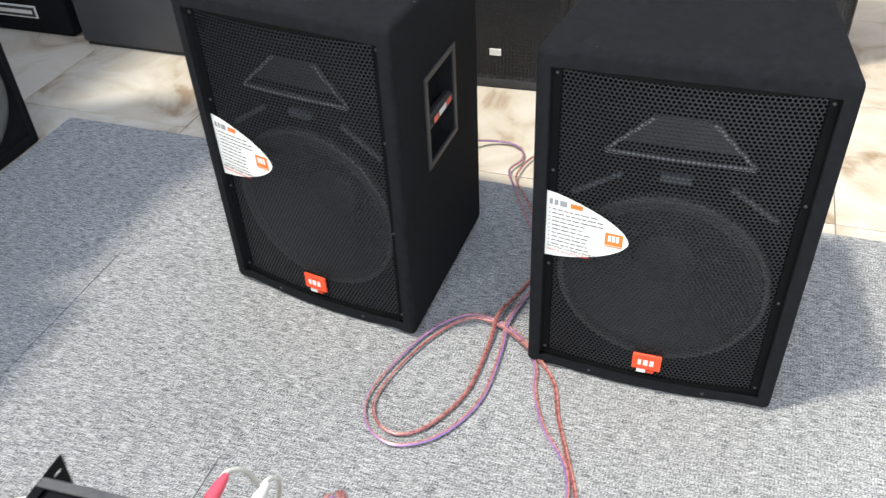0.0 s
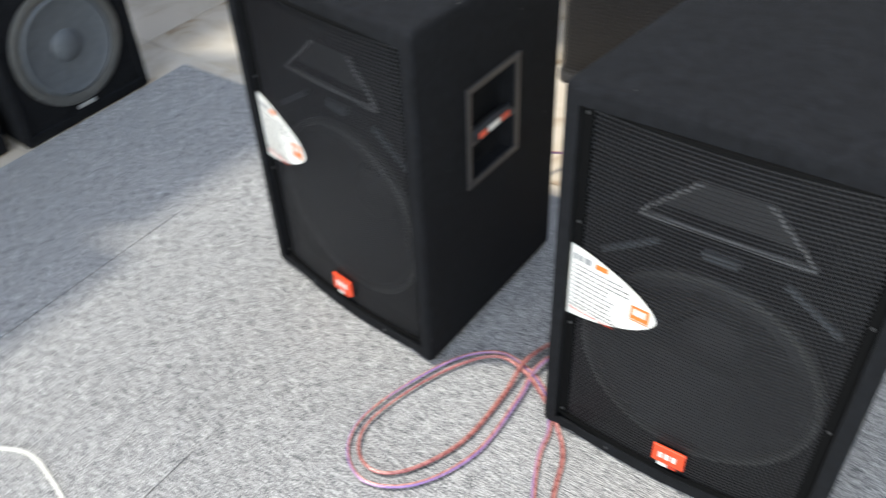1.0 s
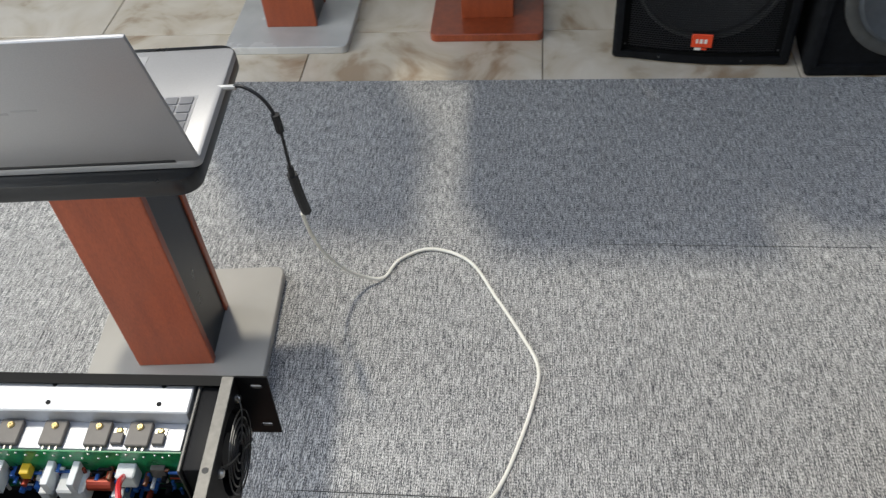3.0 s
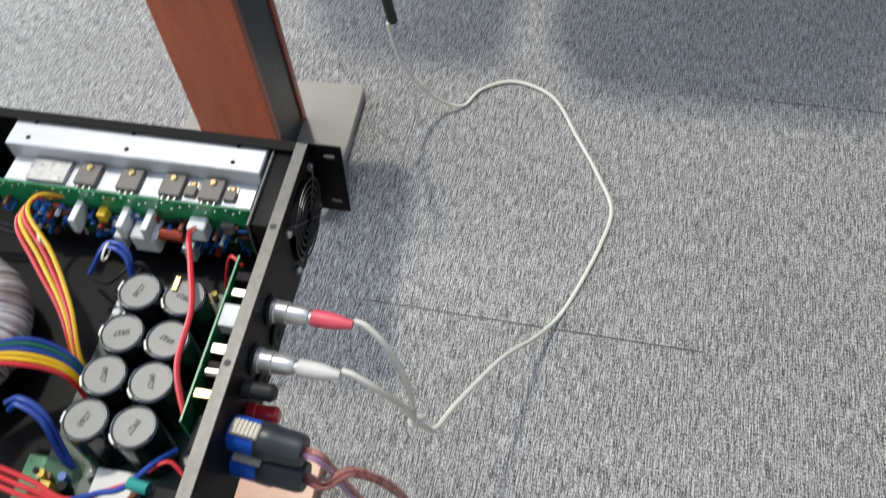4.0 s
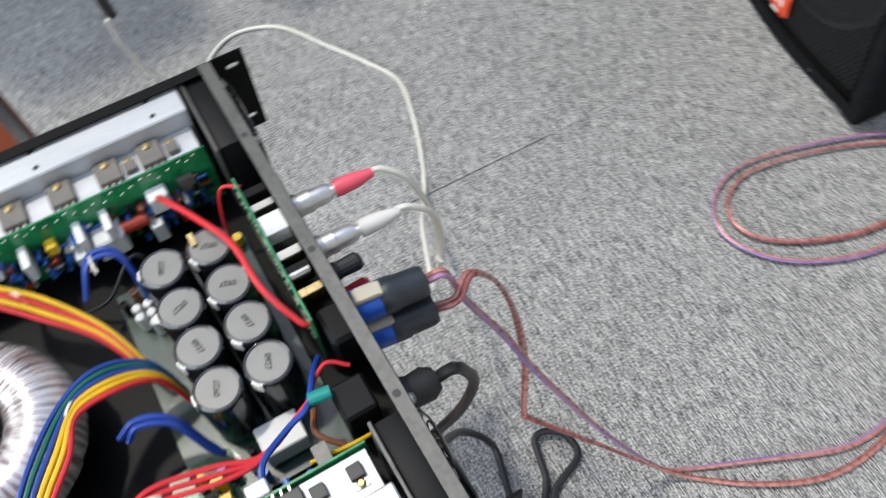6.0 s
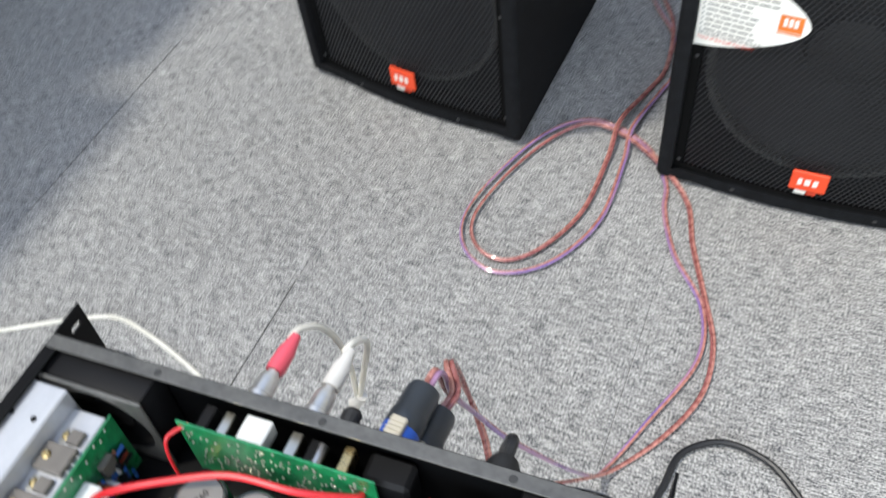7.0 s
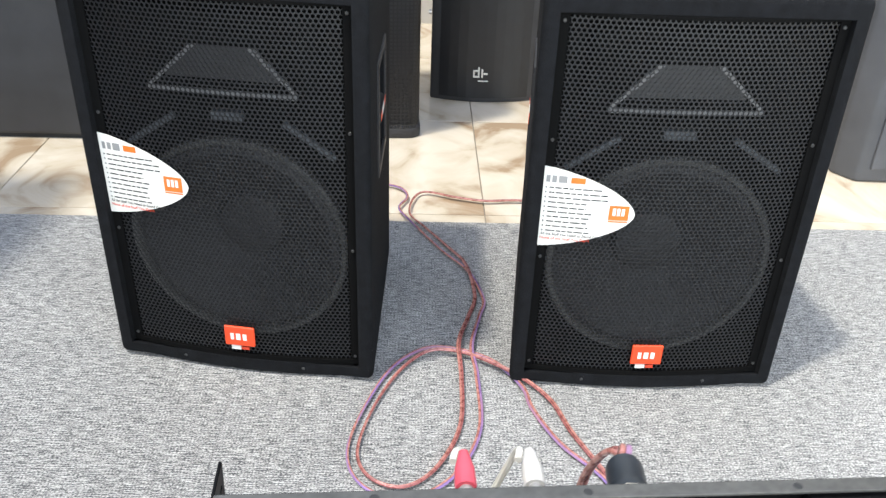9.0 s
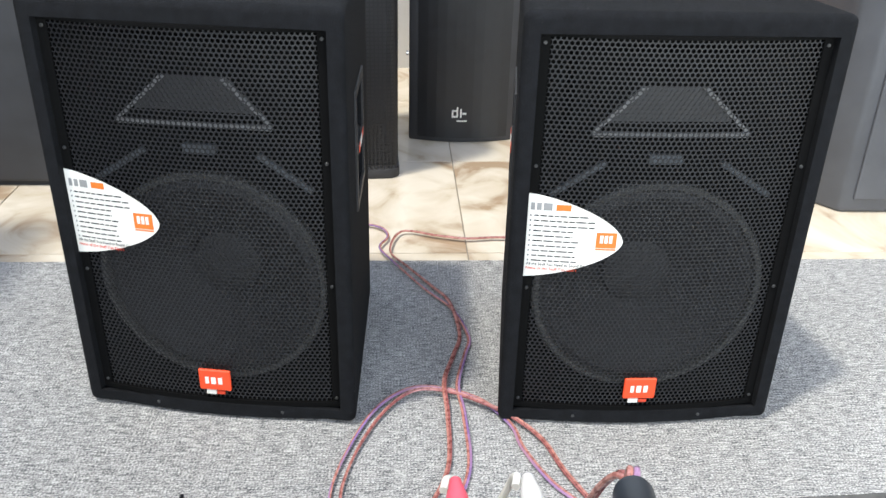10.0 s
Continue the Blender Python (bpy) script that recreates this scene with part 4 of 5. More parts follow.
def fan(u):
    f = part("fan_frame", carve(box(u - 0.040, u + 0.040, -0.0275, -0.002, 0.0045, 0.0850, 0.002, 2),
                                [lathe([(0, -0.05), (0.037, -0.05), (0.037, 0.05), (0, 0.05)], Matrix.Translation((u, -0.015, 0.0448)) @ Matrix.Rotation(radians(90), 4, "X"), 32)]), M_DARKCOMP, amp, "black square fan frame", smooth=True)
    part("fan_hub", rod((u, -0.024, 0.0448), (u, -0.006, 0.0448), 0.016, 24), M_DARKCOMP, f)
    for k in range(7):
        b = bmesh.new()
        q = [b.verts.new(p) for p in ((0.013, -0.007, -0.007), (0.0365, -0.009, -0.016), (0.0365, 0.008, 0.017), (0.013, 0.006, 0.008))]
        b.faces.new(q)
        b.transform(Matrix.Translation((u, -0.015, 0.0448)) @ Matrix.Rotation(2 * math.pi * k / 7, 4, "Y"))
        bl = part("fan_blade", b, M_DARKCOMP, f)
        bl.modifiers.new("thick", "SOLIDIFY").thickness = 0.0012
    part("fan_plate", carve(box(u - 0.042, u + 0.042, -0.0305, -0.0278, 0.004, 0.0865, 0.0008, 1),
                            [lathe([(0, -0.05), (0.0365, -0.05), (0.0365, 0.05), (0, 0.05)], Matrix.Translation((u, -0.03, 0.0448)) @ Matrix.Rotation(radians(90), 4, "X"), 32)]), M_PANEL, f, "grey plate edge")
    g = None
    gb = bmesh.new()
    for r in (0.010, 0.0165, 0.023, 0.0295, 0.036):
        pts = [(u + r * math.cos(radians(a)), 0.0055, 0.0455 + r * math.sin(radians(a))) for a in range(0, 361, 12)]
        tube(pts, 0.0008, 6, 1, gb)
    for a in (45, 135, 225, 315):
        ca, sa = math.cos(radians(a)), math.sin(radians(a))
        tube([(u + 0.006 * ca, 0.0065, 0.0455 + 0.006 * sa), (u + 0.036 * ca, 0.0065, 0.0455 + 0.036 * sa), (u + 0.049 * ca, 0.002, 0.0455 + 0.049 * sa)], 0.0008, 6, 3, gb)
    g = part("fan_guard", gb, M_DULL, amp, "round wire fan guard")
    for a in (45, 135, 225, 315):
        ca, sa = math.cos(radians(a)), math.sin(radians(a))
        p = (u + 0.0505 * ca, 0.0, 0.0455 + 0.0505 * sa * 0.76)
        part("guard_screw", lathe([(0.004, 0), (0.004, 0.002), (0.0028, 0.004), (0, 0.0045)], Matrix.Translation(p) @ Matrix.Rotation(radians(-90), 4, "X"), 12), M_SCREW, g)


fan(-0.165)
fan(0.172)


def heatsink(side):
    """A stepped aluminium bar along one side, with a green board and its transistors."""
    s = -1 if side < 0 else 1
    uo = 0.209 * s
    us = (0.177 if s < 0 else 0.170) * s
    ui = (0.151 if s < 0 else 0.137) * s
    v0, v1 = 0.034, 0.264
    top, shelf = 0.0865, 0.069
    hs = part("heatsink", prism([(min(us, uo), -v1), (max(us, uo), -v1), (max(us, uo), -v0), (min(us, uo), -v0)], 0.004, top, 0.0012, 1), M_HEAT, amp, "bright aluminium heatsink with a flat top")
    part("heatsink_shelf", box(min(ui, us), max(ui, us), -v1 + 0.004, -v0 - 0.004, 0.060, shelf, 0.0006, 1), M_HEAT, hs)
    hole = None
    for v in (0.06, 0.155, 0.245):
        for du in (0.008, 0.026):
            mm = pose(us + s * du, -v, top + 0.0002)
            if hole is None:
                hole = part("heatsink_screw", lathe([(0, 0.0003), (0.0016, 0.0003), (0.0021, 0), (0.0021, 0.0005)], None, 10), M_DARKCOMP, hs)
                hole.matrix_basis = mm
            else:
                share("heatsink_screw", hole, mm, hs)
    ub = (0.149 if s < 0 else 0.135) * s
    pcb = part("circuit_board", box(min(ub, ub - s * 0.0018), max(ub, ub - s * 0.0018), -0.272, -0.036, 0.008, 0.0715, 0.0003, 1), M_PCB, amp, "upright green circuit board beside the heatsink")
    # transistors lying on the shelf, leads into the board
    wid = abs(us - ui)
    big = scr2 = small = None
    for k, v in enumerate((0.075, 0.110, 0.148, 0.186, 0.222) if s < 0 else (0.095, 0.137, 0.172, 0.208, 0.243)):
        c = (us + ui) / 2
        if k == (4 if s < 0 else 4):
            part("clamp", box(min(us, ui) + 0.001, max(us, ui) - 0.001, -v - 0.018, -v + 0.018, shelf, shelf + 0.004, 0.001, 1), M_SCREW, hs, "steel clamp bar")
            continue
        b = box(c - wid * 0.44, c + wid * 0.44, -v - (0.0098 if s < 0 else 0.0115), -v + (0.0098 if s < 0 else 0.0115), shelf, shelf + 0.0052, 0.0008, 1)
        tr = part("transistor", b, M_CHIP if s < 0 else M_CHIPD, hs, "flat power transistor with a brass screw")
        part("transistor_screw", lathe([(0.0032, 0), (0.0032, 0.0012), (0.0022, 0.0024), (0.0007, 0.0024), (0, 0.0012)], pose(c + s * wid * 0.22, -v, shelf + 0.005), 12), M_BRASS, tr)
        lb = bmesh.new()
        for dv in (-0.0055, 0, 0.0055):
            box(min(c - s * wid * 0.44, ub + s * 0.0), max(c - s * wid * 0.44, ub + s * 0.0), -v + dv - 0.0007, -v + dv + 0.0007, shelf + 0.0012, shelf + 0.0024, bm=lb)
        part("transistor_leads", lb, M_SOLDER, tr)
    for v in ((0.058, 0.093) if s < 0 else (0.050, 0.075)):
        c = (us + ui) / 2 - s * wid * 0.15
        tr = part("small_transistor", box(c - 0.005, c + 0.005, -v - 0.005, -v + 0.005, shelf, shelf + 0.0045, 0.0006, 1), M_CHIP if s < 0 else M_CHIPD, hs)
        part("transistor_tab", box(min(c + s * 0.004, c + s * 0.011), max(c + s * 0.004, c + s * 0.011), -v - 0.005, -v + 0.005, shelf, shelf + 0.0012), M_SOLDER, tr)
        part("transistor_screw", lathe([(0.003, 0), (0.003, 0.0012), (0.002, 0.0022), (0, 0.0022)], pose(c + s * 0.008, -v, shelf + 0.001), 12), M_BRASS, tr)
    # solder joints along the board's top edge
    sb = bmesh.new()
    rng = random.Random(7 + s)
    for k in range(30):
        v = 0.045 + 0.222 * k / 29 + rng.uniform(-0.002, 0.002)
        lathe([(0.0013, 0), (0.0008, 0.0008), (0, 0.0011)], Matrix.Translation((ub - s * 0.0018, -v, rng.choice((0.068, 0.0645, 0.061)))) @ Matrix.Rotation(radians(-90 * s), 4, "Y"), 6, sb)
    part("solder_joints", sb, M_SOLDER, pcb)
    # parts that stand out from the board's inner face
    n = -s

    def comp(nm, v, z, dv, dz, out, material, label="", at=0.0):
        a, c = ub - s * 0.0018 + n * at, ub - s * 0.0018 + n * (at + out)
        return part(nm, box(min(a, c), max(a, c), -v - dv / 2, -v + dv / 2, z - dz / 2, z + dz / 2, min(dv, dz, out) * 0.08, 1), material, pcb, label)

    if s < 0:
        for v, z, w in ((0.085, 0.046, 0.016), (0.128, 0.047, 0.006), (0.150, 0.047, 0.006), (0.193, 0.047, 0.006)):
            comp("ceramic_resistor", v, z, w, 0.018, 0.022 if w < 0.01 else 0.014, M_CERAMIC, "white ceramic power resistor")
        comp("ceramic_resistor", 0.133, 0.032, 0.024, 0.022, 0.022, M_CERAMIC, "white ceramic power resistor")
        comp("ceramic_resistor", 0.096, 0.022, 0.010, 0.020, 0.020, M_CERAMIC, "white ceramic power resistor")
        comp("ceramic_resistor", 0.158, 0.026, 0.008, 0.020, 0.020, M_CERAMIC, "white ceramic power resistor")
        comp("film_capacitor", 0.173, 0.046, 0.008, 0.010, 0.010, M_YELCOMP, "yellow film capacitor")
        comp("driver_transistor", 0.060, 0.045, 0.012, 0.014, 0.005, M_CHIP)
        part("copper_choke", rod((ub + 0.012, -0.100, 0.036), (ub + 0.012, -0.122, 0.036), 0.006, 14), M_COIL, pcb)
    else:
        for v, z, w in ((0.107, 0.066, 0.014), (0.148, 0.066, 0.008), (0.130, 0.064, 0.014), (0.190, 0.066, 0.014)):
            comp("ceramic_resistor", v, z, w, 0.016, 0.010, M_CERAMIC, "white ceramic power resistor")
        comp("film_capacitor", 0.225, 0.058, 0.009, 0.016, 0.009, M_DARKCOMP)
    for k in range(230):
        v, z = rng.uniform(0.045, 0.265), rng.uniform(0.012, 0.050)
        mt = rng.choice((M_BLUECOMP, M_BLUECOMP, M_BLUECOMP, M_BLUECOMP, M_DARKCOMP, M_DARKCOMP, M_DARKCOMP, M_CERAMIC, M_WBROWN, M_COIL))
        a = ub - s * 0.0018 + n * 0.0035
        if rng.random() < 0.6:
            d = Vector((0, 0.0042, 0)) if rng.random() < 0.5 else Vector((0, 0, 0.0042))
            p = Vector((a, -v, z))
            part("axial_part", rod(p - d, p + d, 0.0015, 8), mt, pcb)
        else:
            part("radial_part", rod((a - n * 0.003, -v, z), (a + n * rng.uniform(0.003, 0.010), -v, z), rng.uniform(0.0014, 0.0030), 10), mt, pcb)


heatsink(-1)
heatsink(1)

# smoothing capacitors on their board
amp_box("main_board", -0.100, 0.105, 0.040, 0.150, 0.006, 0.0076, M_PCBDARK, label="flat dark green power-supply board")
for iu, u in enumerate((-0.062, -0.024, 0.012, 0.048)):
    for iv, v in enumerate((0.104, 0.067)):
        c = part("capacitor", lathe([(0, 0.012), (0.0178, 0.012), (0.0178, 0.062), (0.0172, 0.0645), (0.0160, 0.0650), (0.0156, 0.0642), (0, 0.0642)], pose(u, -v, 0), 32), M_SLEEVE, amp, "tall black electrolytic capacitor with grey lid", smooth=True)
        part("capacitor_lid", lathe([(0, 0.0652), (0.0146, 0.0652), (0.0151, 0.0644), (0.0151, 0.064)], pose(u, -v, 0), 32), M_CAPTOP, c, "dull grey lid", smooth=True)
        part("lid_rim", lathe([(0.0151, 0.0640), (0.0151, 0.0654), (0.0158, 0.0658), (0.0164, 0.0652), (0.0164, 0.0640)], pose(u, -v, 0), 32, close=True), M_RIM, c, "glossy black rim", smooth=True)
        rng = random.Random(iu * 2 + iv)
        a = rng.choice((-100, -75, -60, -110))
        st = bmesh.new()
        for k in range(4):
            aa = radians(a + k * 7)
            q = box(0.0152, 0.0181, -0.0008, 0.0008, 0.0560, 0.0648)
            q.transform(pose(u, -v, 0, 0, 0, math.degrees(aa)))
            join(st, q)
        part("sleeve_mark", st, M_WHITE, c)
        part("lid_print", text_mesh("0927", 0.0062, pose(u, -v, 0.0655, 0, 0, rng.choice((-70, -20, 10, 160, -110)))), M_INK, c)

rng = random.Random(11)
for k in range(26):
    u, v = rng.choice((-1, 1)) * rng.uniform(0.076, 0.098), rng.uniform(0.045, 0.145)
    if u > 0:
        v = rng.uniform(0.10, 0.148)
    hgt = rng.uniform(0.008, 0.020)
    part("radial_part", rod((u, -v, 0.007), (u, -v, 0.007 + hgt), rng.uniform(0.0022, 0.0042), 10), rng.choice((M_DARKCOMP, M_DARKCOMP, M_BLUECOMP, M_YELCOMP, M_CERAMIC, M_WBROWN)), amp)
for k in range(5):
    u, v = -0.070 + 0.009 * (k % 3), 0.128 + 0.009 * (k // 3)
    part("small_capacitor", lathe([(0, 0.007), (0.0038, 0.007), (0.0038, 0.024), (0.003, 0.025), (0, 0.025)], pose(u, -v, 0), 14), rng.choice((M_CERAMIC, M_YELCOMP, M_CERAMIC)), amp)

# the board behind the sockets, standing just inside the rear panel
vb = amp_box("input_board", -0.098, 0.044, 0.0285, 0.0301, 0.016, 0.080, M_PCB, label="upright green input board behind the sockets")
rng = random.Random(3)
sb = bmesh.new()
for k in range(150):
    lathe([(0.0011, 0), (0.0007, 0.0012), (0, 0.0018)], Matrix.Translation((rng.uniform(-0.094, 0.040), -0.0301, rng.uniform(0.024, 0.077))) @ Matrix.Rotation(radians(90), 4, "X"), 5, sb)
part("solder_joints", sb, M_SOLDER, vb, "bright solder joints")
for u, w, z, mt in ((-0.082, 0.008, 0.076, M_DARKCOMP), (-0.068, 0.007, 0.074, M_SOLDER), (-0.045, 0.019, 0.079, M_CERAMIC), (-0.018, 0.008, 0.075, M_SOLDER), (-0.004, 0.010, 0.072, M_DARKCOMP), (0.020, 0.007, 0.078, M_BRASS)):
    amp_box("socket_part", u - w / 2, u + w / 2, 0.010, 0.028, z - 0.014, z, mt, vb, 0.0006)
part("board_post", rod((0.0, -0.027, 0.070), (0.0, -0.012, 0.070), 0.004, 10), M_SCREW, vb)
amp_box("speaker_socket_body", 0.030, 0.062, 0.003, 0.024, 0.030, 0.068, M_DARKCOMP, bevel=0.003)
amp_box("mains_block", 0.084, 0.112, 0.016, 0.040, 0.026, 0.060, M_DARKCOMP, bevel=0.002)
amp_box("relay", 0.070, 0.094, 0.066, 0.098, 0.010, 0.030, M_PALEPLATE, bevel=0.001, label="pale grey relay box")
amp_box("side_board", 0.062, 0.125, 0.118, 0.165, 0.006, 0.0076, M_PCB, label="small green board")
amp_box("film_capacitor", 0.086, 0.094, 0.128, 0.136, 0.008, 0.030, M_YELCOMP)
amp_box("film_capacitor", 0.100, 0.106, 0.128, 0.136, 0.008, 0.026, M_YELCOMP)
amp_box("bracket", 0.118, 0.134, 0.058, 0.068, 0.004, 0.066, M_PANEL)
part("teal_terminal", rod((0.088, -0.055, 0.066), (0.090, -0.040, 0.066), 0.0045, 12), M_TEAL, amp)
part("gold_pins", box(-0.078, -0.066, -0.078, -0.074, 0.055, 0.068), M_BRASS, amp)

# ring transformer wrapped in film
tc = (-0.012, 0.268)
toro = part("ring_transformer", lathe([(0.026 + 0.030 * (1 - math.cos(radians(a))) , 0.0415 + 0.0285 * math.sin(radians(a))) for a in range(0, 360, 15)], None, 96, close=True), M_WINDING, amp, "ring transformer wrapped in shiny clear film", smooth=True)
for v in toro.data.vertices:
    a = math.atan2(v.co.y, v.co.x)
    k = 1 + 0.006 * math.sin(a * 23) + 0.004 * math.sin(a * 41 + 1)
    v.co.x, v.co.y = v.co.x * k, v.co.y * k
toro.matrix_basis = pose(tc[0], -tc[1], 0) @ Matrix.Diagonal((0.90, 0.90, 1, 1))
part("rubber_pad", lathe([(0, 0.070), (0.031, 0.070), (0.033, 0.066), (0.033, 0.060), (0, 0.060)], None, 32), M_ROUND, toro)
part("brass_washer", lathe([(0, 0.074), (0.006, 0.074), (0.007, 0.072), (0.012, 0.0715), (0.0135, 0.0702), (0, 0.0702)], None, 12), M_BRASS, toro, "brass bolt and washer")


def wire(pts, r, material, nm="wire", parent=amp):
    return part(nm, tube([(u, -v, z) for u, v, z in pts], r, 8, 8), material, parent, smooth=True)


# red, yellow, blue and green leads
for k, (mt, r) in enumerate(((M_WYEL, 0.0020), (M_WRED, 0.0020), (M_WYEL, 0.0020), (M_WRED, 0.0019))):
    d = k * 0.0035
    wire([(-0.150 + d * 0.6, 0.205 + d * 2, 0.056), (-0.140, 0.224, 0.066), (-0.118 + d, 0.222 + d * 0.5, 0.070), (-0.085 + d * 1.0, 0.188 + d, 0.066), (-0.045 + d * 0.6, 0.158 + d * 0.6, 0.058), (-0.010, 0.142 + d * 0.5, 0.040), (0.000, 0.135 + d * 0.4, 0.015)], r, mt)
for k, mt in enumerate((M_WBLUE, M_WGREEN, M_WBLUE, M_WYEL, M_WYEL, M_WRED)):
    d = k * 0.0042
    wire([(0.012 + d * 0.4, 0.128, 0.018), (-0.002 + d * 0.7, 0.138, 0.050), (-0.006 + d, 0.160, 0.068), (0.002 + d, 0.185 + d * 0.2, 0.075), (0.030 + d * 0.9, 0.215 - d * 0.7, 0.078), (0.070 + d * 0.4, 0.243 - d * 0.9, 0.072), (0.108, 0.238 - d * 0.9, 0.066), (0.130, 0.230 - d * 0.6, 0.050)], 0.0019, mt)
wire([(-0.148, 0.088, 0.040), (-0.120, 0.082, 0.066), (-0.085, 0.067, 0.074), (-0.045, 0.052, 0.078), (0.000, 0.048, 0.076), (0.030, 0.036, 0.064), (0.034, 0.031, 0.060)], 0.0025, M_WRED, "thick_red_wire")
for k in range(3):
    d = k * 0.004
    wire([(0.110 + d * 0.4, 0.275, 0.030), (0.103 + d, 0.215, 0.052 + d * 0.5), (0.098 + d * 0.6, 0.190, 0.062), (0.090 + d * 1.2, 0.165, 0.066 - d * 0.3), (0.096 + d * 1.4, 0.125, 0.062), (0.104 + d * 0.2, 0.095, 0.060), (0.089, 0.055, 0.066)], 0.0020, M_WRED)
wire([(0.130, 0.105, 0.060), (0.112, 0.098, 0.066), (0.098, 0.075, 0.064), (0.092, 0.058, 0.066), (0.070, 0.045, 0.060), (0.055, 0.036, 0.050)], 0.0023, M_WBLUE)
for d in (0, 0.005):
    wire([(0.040 + d, 0.175 - d, 0.052), (0.038 + d, 0.160, 0.060), (0.046 + d, 0.140, 0.056), (0.062 + d, 0.128, 0.030), (0.070, 0.122, 0.018)], 0.0024, M_WBLUE)
    wire([(-0.085 - d * 0.4, 0.165, 0.040), (-0.100 - d, 0.150, 0.060), (-0.092 - d, 0.128, 0.060), (-0.070, 0.125, 0.020)], 0.0022, M_WBLUE)
wire([(-0.092, 0.026, 0.074), (-0.102, 0.040, 0.070), (-0.098, 0.048, 0.045), (-0.090, 0.050, 0.02)], 0.0014, M_WRED)
wire([(0.075, 0.050, 0.054), (0.068, 0.034, 0.062), (0.076, 0.020, 0.058)], 0.0016, M_WRED)
wire([(0.086, 0.055, 0.045), (0.105, 0.060, 0.050), (0.122, 0.045, 0.044)], 0.0022, M_WBROWN)
wire([(0.118, 0.072, 0.044), (0.124, 0.045, 0.052), (0.122, 0.020, 0.046)], 0.0015, M_WYEL)
wire([(-0.095, 0.175, 0.012), (-0.085, 0.150, 0.030), (-0.095, 0.120, 0.052), (-0.085, 0.105, 0.02)], 0.0016, M_BLACKCABLE)
wire([(-0.120, 0.250, 0.030), (-0.122, 0.300, 0.044), (-0.118, 0.345, 0.040)], 0.0022, M_BLACKCABLE)
wire([(-0.126, 0.250, 0.030), (-0.128, 0.300, 0.044), (-0.124, 0.345, 0.040)], 0.0022, M_BLACKCABLE)
for u, v, z, a in ((-0.096, 0.203, 0.067, 30), (0.018, 0.193, 0.076, -35), (0.099, 0.196, 0.062, 70), (0.104, 0.236, 0.069, 90), (0.096, 0.170, 0.066, 80), (-0.098, 0.148, 0.061, 0)):
    q = lathe([(0.0085, -0.001), (0.0095, -0.001), (0.0095, 0.001), (0.0085, 0.001)], None, 20, close=True)
    q.transform(Matrix.Diagonal((1, 0.5, 1, 1)))
    q.transform(pose(u, -v, z - 0.002, 90, 0, a))
    part("cable_tie", q, M_TIE, amp, "nylon cable tie")

# sockets and plugs on the rear panel
ZX = 0.056
for u in (-0.066, -0.022):
    part("socket_flange", lathe([(0, 0), (0.0130, 0), (0.0130, 0.002), (0.0100, 0.003), (0.0100, 0), (0, 0)], Matrix.Translation((u, 0.0, ZX)) @ Matrix.Rotation(radians(-90), 4, "X"), 24), M_DARKCOMP, amp)
    part("socket_flange", lathe([(0, 0), (0.0110, 0), (0.0110, 0.002), (0.0080, 0.003), (0, 0.001)], Matrix.Translation((u + 0.004, 0.0, 0.026)) @ Matrix.Rotation(radians(-90), 4, "X"), 24), M_DARKCOMP, amp)
for u, mt, lab in ((-0.066, M_PINK, "signal plug with nickel shell and red boot"), (-0.022, M_BOOT, "signal plug with nickel shell and white boot")):
    pl = thing("audio_plug", AMP @ pose(u, 0.002, ZX, -89, 0, -3), lab, "plug", "signal plugs in the amplifier")
    part("shell", lathe([(0, 0), (0.0098, 0), (0.0098, 0.004), (0.0090, 0.005), (0.0092, 0.014), (0.0082, 0.015), (0.0080, 0.026), (0.0062, 0.031), (0, 0.031)], None, 24), M_XLR, pl, smooth=True)
    part("collar", lathe([(0, 0.031), (0.0045, 0.031), (0.0045, 0.0345), (0, 0.0345)], None, 16), M_XLR, pl)
    part("boot", lathe([(0, 0.034), (0.0068, 0.034), (0.0072, 0.038), (0.0066, 0.052), (0.0048, 0.060), (0.0036, 0.067), (0, 0.067)], None, 20), mt, pl, smooth=True)
for u, z, mt in ((0.003, 0.056, M_ROUND), (0.010, 0.030, M_WRED)):
    part("binding_post", lathe([(0, 0), (0.0075, 0), (0.0075, 0.006), (0.0066, 0.007), (0.0072, 0.022), (0.005, 0.025), (0, 0.025)], Matrix.Translation((u, 0.0, z)) @ Matrix.Rotation(radians(-90), 4, "X"), 14), mt, amp, "knurled binding post")
for u, z in ((0.036, 0.053), (0.046, 0.027)):
    sp = thing("speaker_plug", AMP @ pose(u, 0.001, z, -89, 0, -7), "chunky black loudspeaker plug with blue collar", "plug", "loudspeaker plugs in the amplifier")
    part("collar", lathe([(0, 0), (0.0128, 0), (0.0134, 0.003), (0.0134, 0.021), (0, 0.021)], None, 24), M_BLUE, sp, "blue collar", smooth=True)
    part("shell", lathe([(0, 0.018), (0.0128, 0.0195), (0.0138, 0.022), (0.0138, 0.032), (0.0128, 0.034), (0.0124, 0.052), (0.0110, 0.056), (0.007, 0.0565), (0, 0.055)], None, 20), M_RUBBERGREY, sp, smooth=True)
    lt = box(-0.006, 0.006, -0.016, -0.011, 0.002, 0.024, 0.0015, 2)
    for k in range(5):
        box(-0.0055, 0.0055, -0.0170, -0.0155, 0.006 + k * 0.0032, 0.0076 + k * 0.0032, bm=lt)
    part("latch", lt, M_BEIGE, sp, "ribbed beige latch")
